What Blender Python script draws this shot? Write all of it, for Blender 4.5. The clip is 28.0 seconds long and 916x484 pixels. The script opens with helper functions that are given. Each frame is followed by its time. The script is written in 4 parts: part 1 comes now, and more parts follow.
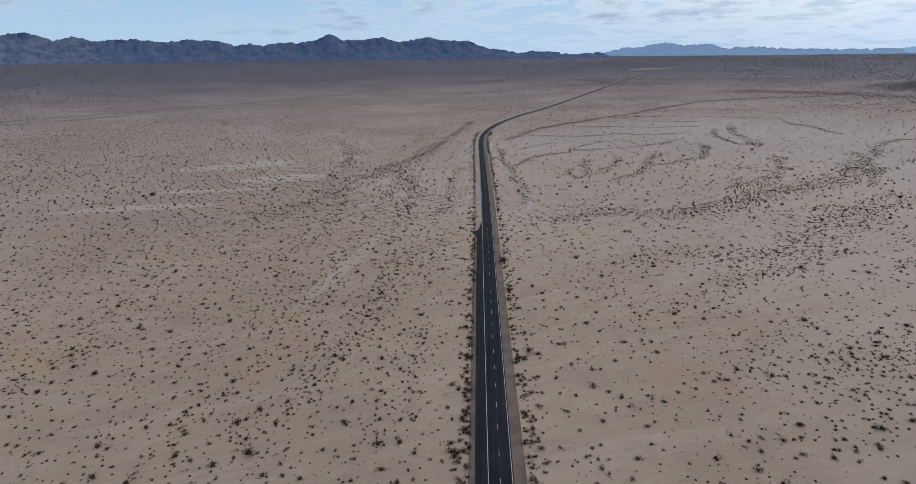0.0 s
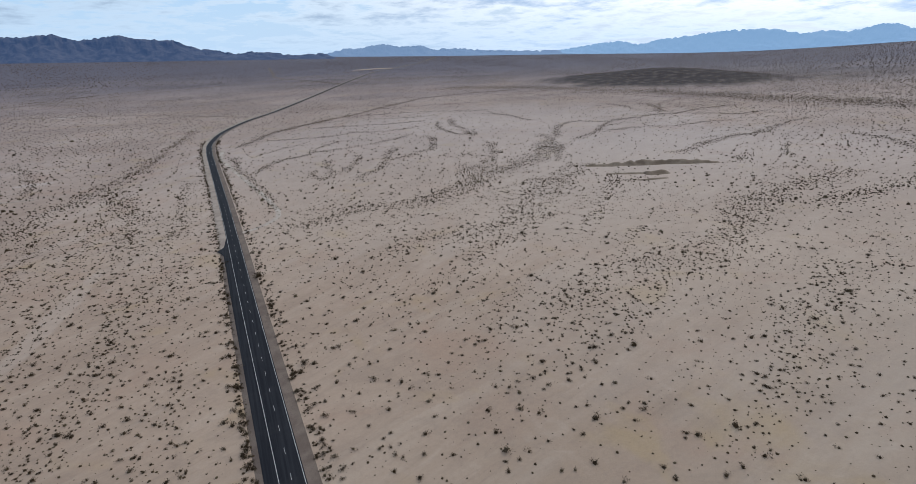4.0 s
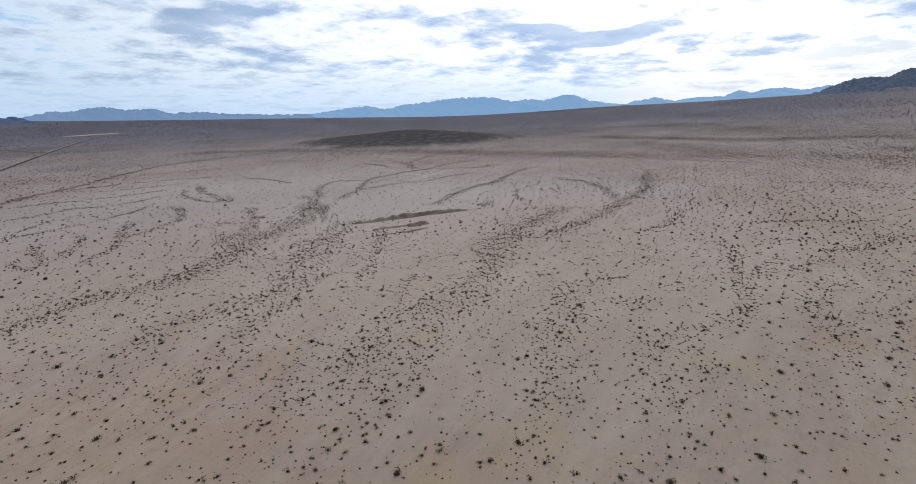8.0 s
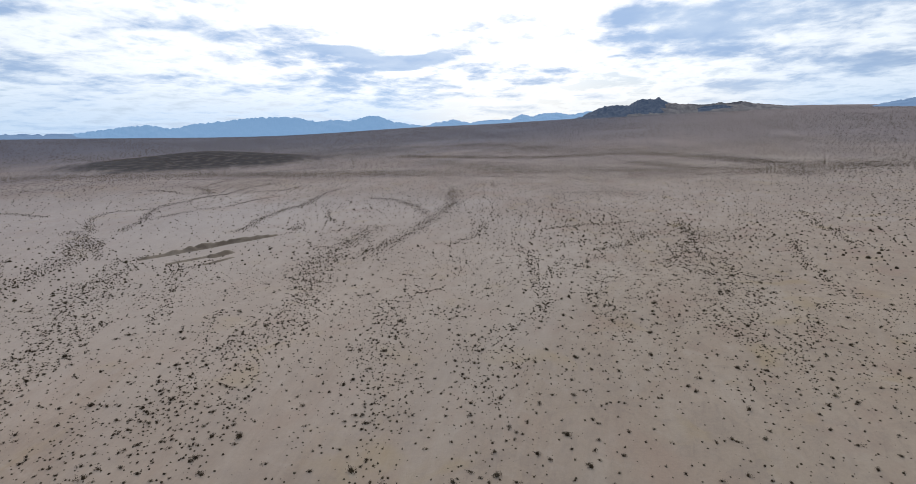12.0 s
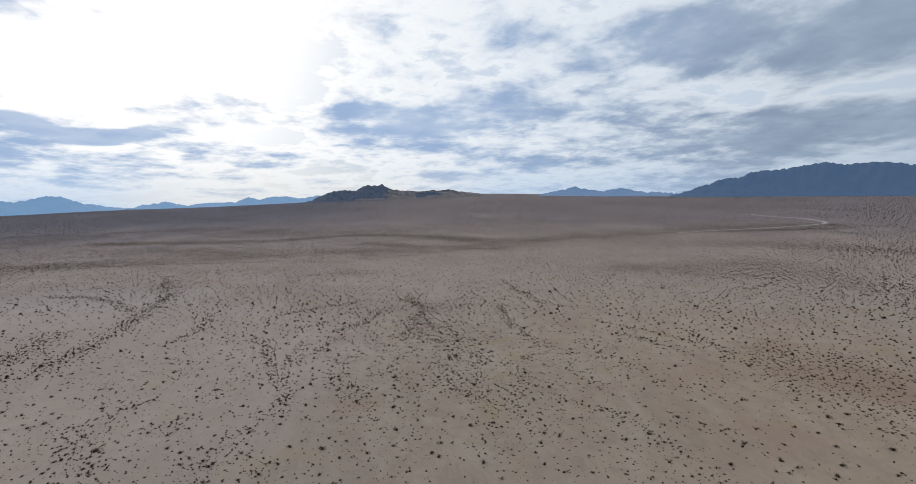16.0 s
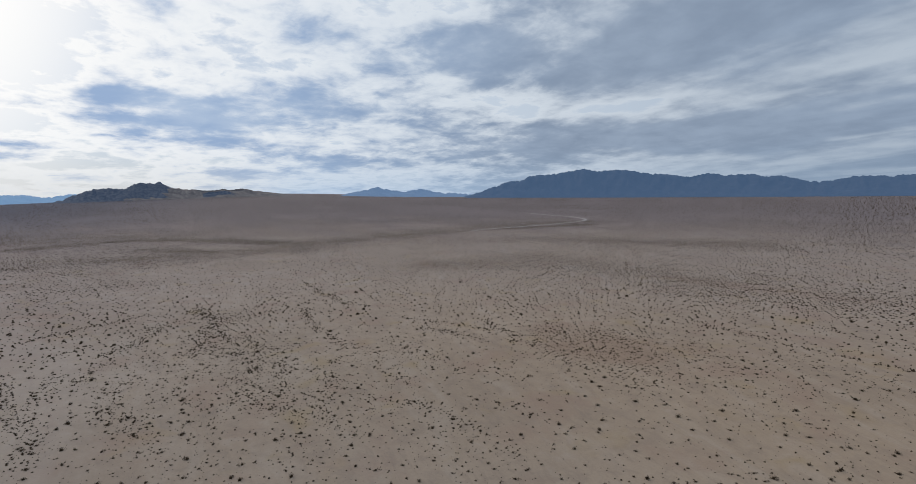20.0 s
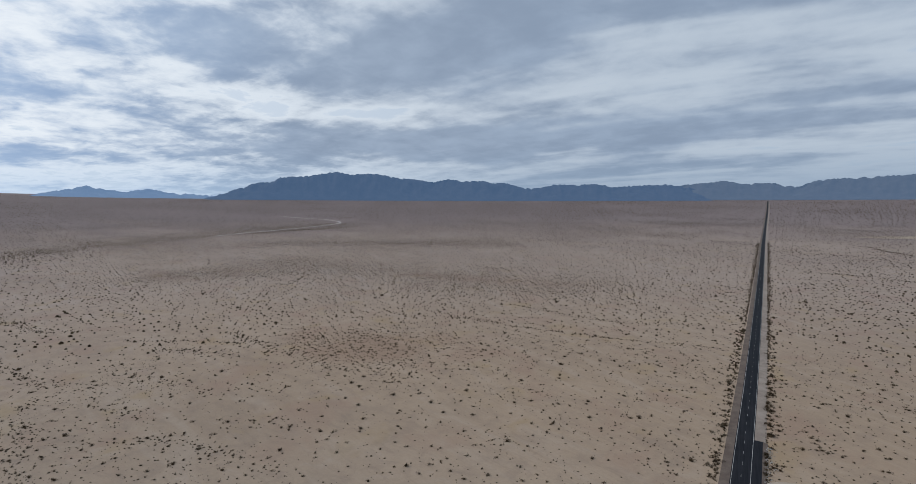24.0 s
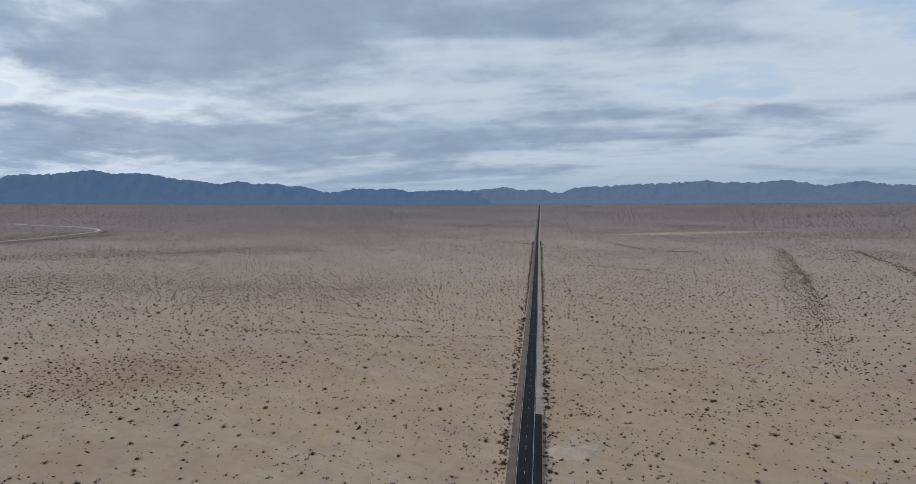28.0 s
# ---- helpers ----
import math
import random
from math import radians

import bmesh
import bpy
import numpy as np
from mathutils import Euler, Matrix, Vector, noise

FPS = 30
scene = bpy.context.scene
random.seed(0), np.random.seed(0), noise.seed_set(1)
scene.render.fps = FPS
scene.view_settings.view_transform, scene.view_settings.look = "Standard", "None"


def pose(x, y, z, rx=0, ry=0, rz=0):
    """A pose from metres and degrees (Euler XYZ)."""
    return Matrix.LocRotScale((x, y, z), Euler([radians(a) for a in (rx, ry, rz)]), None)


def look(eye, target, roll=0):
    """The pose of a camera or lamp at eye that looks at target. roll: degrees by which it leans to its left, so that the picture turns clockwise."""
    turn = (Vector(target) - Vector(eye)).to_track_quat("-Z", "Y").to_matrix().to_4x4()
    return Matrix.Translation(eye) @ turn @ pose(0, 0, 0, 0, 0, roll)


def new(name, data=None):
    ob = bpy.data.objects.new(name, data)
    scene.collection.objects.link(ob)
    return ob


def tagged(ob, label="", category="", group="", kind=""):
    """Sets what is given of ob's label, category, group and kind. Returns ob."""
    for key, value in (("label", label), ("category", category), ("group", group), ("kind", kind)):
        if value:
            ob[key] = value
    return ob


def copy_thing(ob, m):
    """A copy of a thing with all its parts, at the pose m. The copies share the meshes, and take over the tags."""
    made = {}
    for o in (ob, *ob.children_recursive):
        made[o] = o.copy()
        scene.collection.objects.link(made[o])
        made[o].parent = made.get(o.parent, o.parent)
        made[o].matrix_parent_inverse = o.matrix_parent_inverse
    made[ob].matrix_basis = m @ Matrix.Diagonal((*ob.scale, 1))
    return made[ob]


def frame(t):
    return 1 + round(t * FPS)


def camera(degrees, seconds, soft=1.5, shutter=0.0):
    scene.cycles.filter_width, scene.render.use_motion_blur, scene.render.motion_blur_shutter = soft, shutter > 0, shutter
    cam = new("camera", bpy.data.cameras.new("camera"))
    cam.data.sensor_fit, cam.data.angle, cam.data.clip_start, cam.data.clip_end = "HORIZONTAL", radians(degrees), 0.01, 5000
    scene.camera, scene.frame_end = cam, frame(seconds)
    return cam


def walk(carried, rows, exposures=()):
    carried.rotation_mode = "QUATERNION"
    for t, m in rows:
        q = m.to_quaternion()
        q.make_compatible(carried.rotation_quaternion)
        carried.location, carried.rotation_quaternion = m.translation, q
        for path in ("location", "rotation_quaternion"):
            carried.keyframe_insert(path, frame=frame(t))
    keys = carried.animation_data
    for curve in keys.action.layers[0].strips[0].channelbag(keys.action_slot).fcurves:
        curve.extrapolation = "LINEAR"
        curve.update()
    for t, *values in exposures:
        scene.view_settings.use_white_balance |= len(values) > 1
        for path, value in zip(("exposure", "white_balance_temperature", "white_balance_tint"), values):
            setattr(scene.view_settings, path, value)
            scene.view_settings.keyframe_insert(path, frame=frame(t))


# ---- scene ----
cam = camera(83.9, 28.0, soft=0.45)
EYE = 120.0                      # height of the drone over the ground below it
# seconds, turn about x, y, z in degrees
PATH = [
    (0, 70.02, 0.97, 3.44), (0.5, 69.98, 0.98, 0.33), (1, 69.93, 0.98, -3.28), (1.5, 69.87, 1.00, -7.14),
    (2, 69.78, 1.01, -11.35), (2.5, 69.72, 1.02, -15.10), (3, 69.68, 1.03, -18.32), (3.5, 69.63, 1.04, -21.71),
    (4, 69.60, 1.04, -25.19), (4.5, 69.54, 1.05, -28.94), (6.5, 69.50, 0.99, -41.38), (7, 70.89, 0.97, -44.48),
    (7.5, 73.29, 0.94, -47.85), (8, 75.70, 0.90, -51.35), (8.5, 77.71, 0.87, -54.87), (9, 77.72, 0.83, -57.78),
    (9.5, 77.72, 0.79, -59.81), (10, 77.70, 0.78, -61.76), (10.5, 77.69, 0.75, -63.94), (11, 77.67, 0.71, -66.51),
    (11.5, 77.66, 0.65, -69.30), (12, 77.62, 0.64, -72.30), (12.5, 77.64, 0.61, -76.07), (13.5, 77.25, 0.50, -82.35),
    (14, 79.30, 0.50, -85.75), (14.5, 82.55, 0.47, -89.29), (15, 85.54, 0.49, -93.04), (15.5, 86.52, 0.50, -97.61),
    (16, 86.50, 0.54, -101.55), (16.5, 86.46, 0.58, -104.38), (17, 86.43, 0.63, -107.08), (17.5, 86.40, 0.68, -109.78),
    (18, 86.38, 0.73, -112.28), (18.5, 86.31, 0.78, -114.75), (19, 86.30, 0.81, -117.43), (19.5, 86.29, 0.82, -120.34),
    (20, 86.27, 0.84, -123.33), (20.5, 86.24, 0.83, -126.65), (21, 86.25, 0.82, -130.05), (21.5, 86.25, 0.82, -133.57),
    (23.5, 86.20, 0.86, -146.95), (24, 86.17, 0.88, -150.38), (24.5, 86.18, 0.90, -153.85), (25, 86.18, 0.94, -157.16),
    (25.5, 86.20, 0.97, -160.21), (26, 86.21, 1.00, -162.98), (26.5, 86.23, 1.01, -165.52), (27, 86.23, 1.03, -167.85),
    (27.5, 86.24, 1.04, -170.17), (28, 86.23, 1.05, -172.56),
]
walk(cam, [(t, pose(0, 0, EYE, *turn)) for t, *turn in PATH],
     [(0.0, -0.10), (2.0, -0.12), (3.0, 0.05), (4.5, 0.10), (6.5, 0.06), (9.0, -0.04), (13.0, -0.05), (15.0, -0.17), (17.0, -0.36), (20.0, -0.38), (22.5, -0.29), (25.0, -0.18), (28.0, -0.10)])

# ---------------------------------------------------------------- light
SUN_AZ, SUN_EL = 66.0, 32.0      # degrees clockwise from +y, degrees up


def bearing(az, el=0.0):
    """Unit vector towards a compass bearing."""
    a, e = radians(az), radians(el)
    return Vector((math.sin(a) * math.cos(e), math.cos(a) * math.cos(e), math.sin(e)))


class Nodes:
    """Short hand for building node trees."""

    def __init__(self, tree):
        self.tree = tree
        tree.nodes.clear()

    def add(self, kind, ins=None, **props):
        n = self.tree.nodes.new(kind)
        for k, v in props.items():
            setattr(n, k, v)
        for k, v in (ins or {}).items():
            if isinstance(v, bpy.types.NodeSocket):
                self.tree.links.new(v, n.inputs[k])
            else:
                n.inputs[k].default_value = v
        return n

    def math(self, op, a, b=0.0, clamp=False):
        return self.add("ShaderNodeMath", {0: a, 1: b}, operation=op, use_clamp=clamp).outputs[0]

    def vec(self, op, a, b=(0, 0, 0)):
        n = self.add("ShaderNodeVectorMath", {0: a, 1: b}, operation=op)
        return n.outputs["Value"] if op in ("DOT_PRODUCT", "LENGTH", "DISTANCE") else n.outputs[0]

    def mix(self, f, a, b, blend="MIX"):
        n = self.add("ShaderNodeMix", data_type="RGBA", blend_type=blend)
        for k, v in ((0, f), (6, a), (7, b)):
            if isinstance(v, bpy.types.NodeSocket):
                self.tree.links.new(v, n.inputs[k])
            else:
                n.inputs[k].default_value = (*v, 1.0)[:4] if k else v
        return n.outputs[2]

    def noise(self, vector, scale, detail=4.0, rough=0.55, distort=0.0):
        return self.add("ShaderNodeTexNoise", {"Vector": vector, "Scale": scale, "Detail": detail,
                                               "Roughness": rough, "Distortion": distort}).outputs[0]

    def step(self, x, lo, hi):
        return self.add("ShaderNodeMapRange", {"Value": x, "From Min": lo, "From Max": hi},
                        interpolation_type="SMOOTHSTEP").outputs[0]


# cloud banks and gaps of the deck: bearing, elevation, half width, half height (degrees), weight
BANKS = [(67.7, 8.1, 8.5, 1.3, 1.1), (80.4, 12.1, 5.5, 1.7, 0.9), (95.6, 10.3, 7, 1.9, 0.7), (70.8, 17.9, 6, 1.1, 0.8), (92.5, 17.9, 5, 1.3, 0.7), (25.6, 8.3, 6, 1.0, 1.0), (63.3, 8.1, 7, 1.0, 0.9),
         (88, 4.6, 12, 1.7, -.8), (25, 7.8, 10, 1.7, 1.0), (32, 5.6, 8, 1.3, .9), (48, 9.8, 4, 1.0, .9), (65, 7.9, 13, 1.7, 1.1), (78, 10.2, 7, 1.5, .7), (98, 9.0, 13, 2.9, 1.25),
         (76, 18.0, 12, 4.0, -.7), (121, 16.5, 10, 3.4, .9), (123, 7.6, 13, 2.2, .6), (62, 13.6, 14, 3.2, -.9), (81, 14.2, 12, 3.2, -.9)]
BANKS += [(143, 16.0, 20, 5.0, 1.3), (150, 7.5, 24, 2.6, .8), (45, 4.4, 22, 1.1, .7), (73, 5.2, 16, .8, .6), (137, 10.6, 13, 1.4, -.7), (116, 11.2, 9, 2.0, -.2), (108, 11.0, 14, 2.5, 1.1), (104, 18.5, 6, 1.8, .7), (127, 12.4, 8, 1.3, -.5), (117, 17, 11, 3.0, .6), (155, 19, 18, 4.0, .7), (138, 6.8, 16, 1.8, .5),
          (197, 13.0, 20, 5.0, -.75), (166, 8.0, 30, 2.8, 1.1), (-28, 4.4, 20, 3.0, -.6), (205, 8, 16, 2.0, .5)]


def make_sky():
    world = bpy.data.worlds.new("sky")
    scene.world = world
    world.use_nodes = True
    n = Nodes(world.node_tree)
    way = n.add("ShaderNodeTexCoord").outputs["Generated"]
    sky = n.add("ShaderNodeTexSky", sky_type="NISHITA", sun_disc=False, sun_elevation=radians(SUN_EL),
                sun_rotation=radians(SUN_AZ), air_density=1.0, dust_density=1.5, ozone_density=1.0).outputs[0]
    sep = n.add("ShaderNodeSeparateXYZ", {0: way}).outputs
    up = n.math("MAXIMUM", sep[2], 0.0)
    # the cloud deck as a flat layer overhead, seen in perspective
    over = n.math("ADD", up, 0.15)
    flat = n.add("ShaderNodeCombineXYZ", {0: n.math("DIVIDE", sep[0], over), 1: n.math("DIVIDE", sep[1], over), 2: 0.0}).outputs[0]
    swirl = n.add("ShaderNodeTexNoise", {"Vector": flat, "Scale": 2.2, "Detail": 4.0, "Roughness": 0.6}).outputs["Color"]
    bent = n.vec("ADD", flat, n.vec("MULTIPLY", n.vec("SUBTRACT", swirl, (.5, .5, .5)), (0.15, 0.15, 0.0)))
    big = n.noise(n.vec("ADD", flat, (3.1, 7.7, 0)), 0.48, 3.0, 0.5, 0.3)
    calm = n.step(n.vec("DOT_PRODUCT", way, tuple(bearing(182, 12))), 0.55, 0.95)
    mid = n.add("ShaderNodeMix", {0: calm, 2: n.noise(n.vec("ADD", bent, (11.3, 2.4, 4)), 1.5, 5.0, 0.5, 0.2), 3: n.noise(n.vec("ADD", n.vec("MULTIPLY", flat, (0.55, 1.5, 1.0)), (11.3, 2.4, 4)), 1.5, 3.0, 0.5, 0.4)}, data_type="FLOAT").outputs[0]
    fine = n.noise(n.vec("ADD", bent, (1.3, 9.4, 8)), 4.6, 5.0, 0.55, 0.15)
    tiny = n.noise(n.vec("ADD", bent, (7.3, 4.4, 2)), 15.0, 4.0, 0.6, 0.1)
    crisp = n.math("SUBTRACT", 1.0, n.math("MULTIPLY", calm, 0.62))
    ripple = n.math("ADD", n.math("MULTIPLY", n.math("SUBTRACT", fine, 0.5), 0.44), n.math("MULTIPLY", n.math("SUBTRACT", tiny, 0.5), 0.17))
    lump = n.math("ADD", n.math("ADD", n.math("MULTIPLY", big, 0.40), n.math("MULTIPLY", mid, 0.66)), n.math("MULTIPLY", ripple, crisp))
    rag = n.vec("MULTIPLY", n.vec("SUBTRACT", n.add("ShaderNodeTexNoise", {"Vector": flat, "Scale": 1.6, "Detail": 3.0, "Roughness": 0.5}).outputs["Color"], (.5, .5, .5)), (0.40, 0.40, 0.11))
    torn = n.vec("ADD", way, rag)
    for az, el, wide, tall, weight in BANKS:
        m = n.add("ShaderNodeMapping", {"Vector": torn, "Location": tuple(bearing(az, el)), "Rotation": (0, 0, radians(-az)),
                                        "Scale": (math.sin(radians(wide)), 0.9, math.sin(radians(tall)))}, vector_type="TEXTURE").outputs[0]
        inside = n.math("SUBTRACT", 1.0, n.step(n.vec("LENGTH", m), 0.25, 1.25))
        lump = n.math("ADD", lump, n.math("MULTIPLY", inside, 0.135 * weight))
    near_sun = n.vec("DOT_PRODUCT", way, tuple(bearing(SUN_AZ + 4, 20)))
    glow = n.math("POWER", n.math("MAXIMUM", near_sun, 0.0), 8.0)
    wide = n.step(near_sun, -0.15, 0.92)
    warm = n.step(near_sun, 0.40, 0.97)
    # thicker deck away from the sun, thin veil to the north
    south = n.step(n.vec("DOT_PRODUCT", way, tuple(bearing(155, 18))), 0.2, 0.95)
    north = n.step(n.vec("DOT_PRODUCT", way, tuple(bearing(-22, 4))), 0.55, 0.98)
    dense = n.math("ADD", lump, n.math("MULTIPLY", south, 0.055))
    thick = n.math("ADD", n.math("MULTIPLY", n.step(dense, 0.515, 0.76), n.math("SUBTRACT", 1.0, n.math("MULTIPLY", south, 0.7))),
                   n.math("MULTIPLY", n.step(dense, 0.47, 0.70), n.math("MULTIPLY", south, 0.7)))
    veil = n.math("ADD", n.math("SUBTRACT", n.step(lump, 0.36, 0.53), n.math("MULTIPLY", north, 0.58), True), n.math("MULTIPLY", south, 0.75), True)
    veil = n.math("MAXIMUM", veil, n.step(near_sun, 0.89, 0.99))
    white = n.mix(wide, (5.7, 6.6, 7.7), (9.1, 9.9, 10.8))
    white = n.mix(glow, white, (14.0, 13.7, 13.3))
    grey = n.mix(warm, (2.8, 3.8, 5.4), (4.2, 5.9, 8.6))
    grey = n.mix(n.math("MULTIPLY", glow, 0.12), grey, (7.2, 8.0, 9.2))
    # the bellies of the clouds are darker than their thin edges
    belly = n.step(n.math("ADD", n.math("MULTIPLY", mid, 0.5), n.math("MULTIPLY", fine, 0.5)), 0.36, 0.66)
    grey = n.mix(n.math("MULTIPLY", belly, 0.9), n.mix(0.12, grey, white), n.mix(warm, (2.15, 2.95, 4.3), (3.2, 4.9, 7.9)))
    clear = n.mix(0.6, sky, n.mix(north, (3.7, 5.7, 8.8), (4.4, 7.3, 11.4)))
    col = n.mix(veil, clear, white)
    col = n.mix(n.math("MULTIPLY", thick, n.math("SUBTRACT", 0.92, n.math("MULTIPLY", calm, 0.10))), col, grey)
    low = n.math("SUBTRACT", 1.0, n.step(up, 0.0, 0.125))
    col = n.mix(n.math("MULTIPLY", low, 0.72), col, n.mix(n.math("MULTIPLY", north, 0.85), n.mix(n.step(n.vec("DOT_PRODUCT", way, tuple(bearing(86, 4))), 0.93, 0.995), n.mix(wide, (3.0, 4.15, 5.7), (5.2, 7.1, 9.6)), (8.8, 9.1, 9.3)), (5.6, 7.6, 9.9)))
    bg = n.add("ShaderNodeBackground", {"Color": col, "Strength": 0.1})
    out = n.add("ShaderNodeOutputWorld")
    n.tree.links.new(bg.outputs[0], out.inputs[0])


make_sky()
sun = new("sun", bpy.data.lights.new("sun", "SUN"))
sun.data.energy, sun.data.angle, sun.data.color = 0.9, radians(14), (1.0, 0.95, 0.88)
sun.matrix_world = look(bearing(SUN_AZ, SUN_EL) * 900, (0, 0, 0))

# ---------------------------------------------------------------- lie of the land
SLOPE, SLOPE_AZ = 0.018, 110.0   # the fan rises gently to the east-southeast
RIM = 4800.0
RIM_AZ = [-180, -157, -146, -115, -75, -44, -30, -14, 12, 25, 38, 50, 58, 67, 73, 81, 92, 104, 110, 120, 130, 146, 160, 173, 180]
RIM_EL = [.42, .08, -.12, -.1, .3, .48, .34, .2, -.08, -.24, -.3, -.4, -.15, .45, .55, .95, 1.5, 1.85, 1.68, 1.45, 1.33, 1.05, .78, .58, .42]
ROAD = [(-127, -4500), (-93, -3325), (-44, -1800), (-22, -1027), (-5.9, -452), (1.3, -218), (5.1, -60), (5.3, 40),
        (3.3, 132), (0.6, 248), (-3.8, 446), (-11.0, 680), (-14.0, 800), (-9.7, 885), (12, 993), (62, 1126), (130, 1257),
        (247, 1516), (424, 1914), (597, 2281), (790, 2640), (1284, 3320), (1711, 4069)]


def spline(points, gap):
    """Points every gap metres along a smooth curve through the given ones."""
    p = np.array([points[0], *points, points[-1]], float)
    out = []
    for a, b, c, d in zip(p[:-3], p[1:-2], p[2:-1], p[3:]):
        k = max(2, int(np.linalg.norm(c - b) / gap))
        t = np.linspace(0, 1, k, endpoint=False)[:, None]
        out.append(0.5 * (2 * b + (c - a) * t + (2 * a - 5 * b + 4 * c - d) * t ** 2 + (3 * b - a - 3 * c + d) * t ** 3))
    out.append(p[-1:])
    return np.vstack(out)


ROAD_LINE = spline(ROAD, 6.0)
_road_y = ROAD_LINE[:, 1]


def land(x, y):
    """Height of the ground, for arrays."""
    x, y = np.asarray(x, float), np.asarray(y, float)
    r, az = np.hypot(x, y), np.degrees(np.arctan2(x, y))
    plane = SLOPE * (x * math.sin(radians(SLOPE_AZ)) + y * math.cos(radians(SLOPE_AZ)))
    el = sum(np.interp((az + k + 180) % 360 - 180, RIM_AZ, RIM_EL) for k in (-4, -2, 0, 2, 4)) / 5
    lift = EYE + RIM * np.tan(np.radians(el)) - SLOPE * RIM * np.cos(np.radians(az - SLOPE_AZ))
    z = plane + np.clip((r - 700) / (RIM - 700), 0, 1.05) ** 1.5 * lift
    # low swells, level along the road
    off = np.abs(x - np.interp(y, _road_y, ROAD_LINE[:, 0]))
    calm = np.clip((off - 12) / 60, 0, 1)
    swell = 0.5 * np.sin(x / 37 + 1.3 * np.sin(y / 61)) * np.sin(y / 43 + 0.9 * np.sin(x / 71)) + 0.22 * np.sin(x / 13 + y / 17) * np.sin(y / 11 - x / 29)
    # a low dark rise to the north-east
    u, v = (x - 1420) * .695 - (y - 1370) * .719, (x - 1420) * .719 + (y - 1370) * .695
    rise = 32 * np.exp(-(u / 240) ** 2 - (v / 230) ** 2) + 7 * np.exp(-((u - 190) / 150) ** 2 - ((v + 90) / 120) ** 2)
    return z + rise + calm * swell * np.clip((1100 - r) / 700, 0, 1)


def height(x, y):
    return float(land(x, y))

# ---------------------------------------------------------------- materials
def material(name):
    m = bpy.data.materials.new(name)
    m.use_nodes = True
    return m, Nodes(m.node_tree)


def finish(n, color, rough=0.9, bump=None, dist=0.1, strength=0.5, emit=None, spec=0.3):
    ins = {"Base Color": color, "Roughness": rough, "Specular IOR Level": spec}
    if bump is not None:
        ins["Normal"] = n.add("ShaderNodeBump", {"Height": bump, "Strength": strength, "Distance": dist}).outputs[0]
    if emit:
        ins["Emission Color"], ins["Emission Strength"] = (*emit[0], 1.0), emit[1]
    b = n.add("ShaderNodeBsdfPrincipled", ins)
    out = n.add("ShaderNodeOutputMaterial")
    n.tree.links.new(b.outputs[0], out.inputs[0])


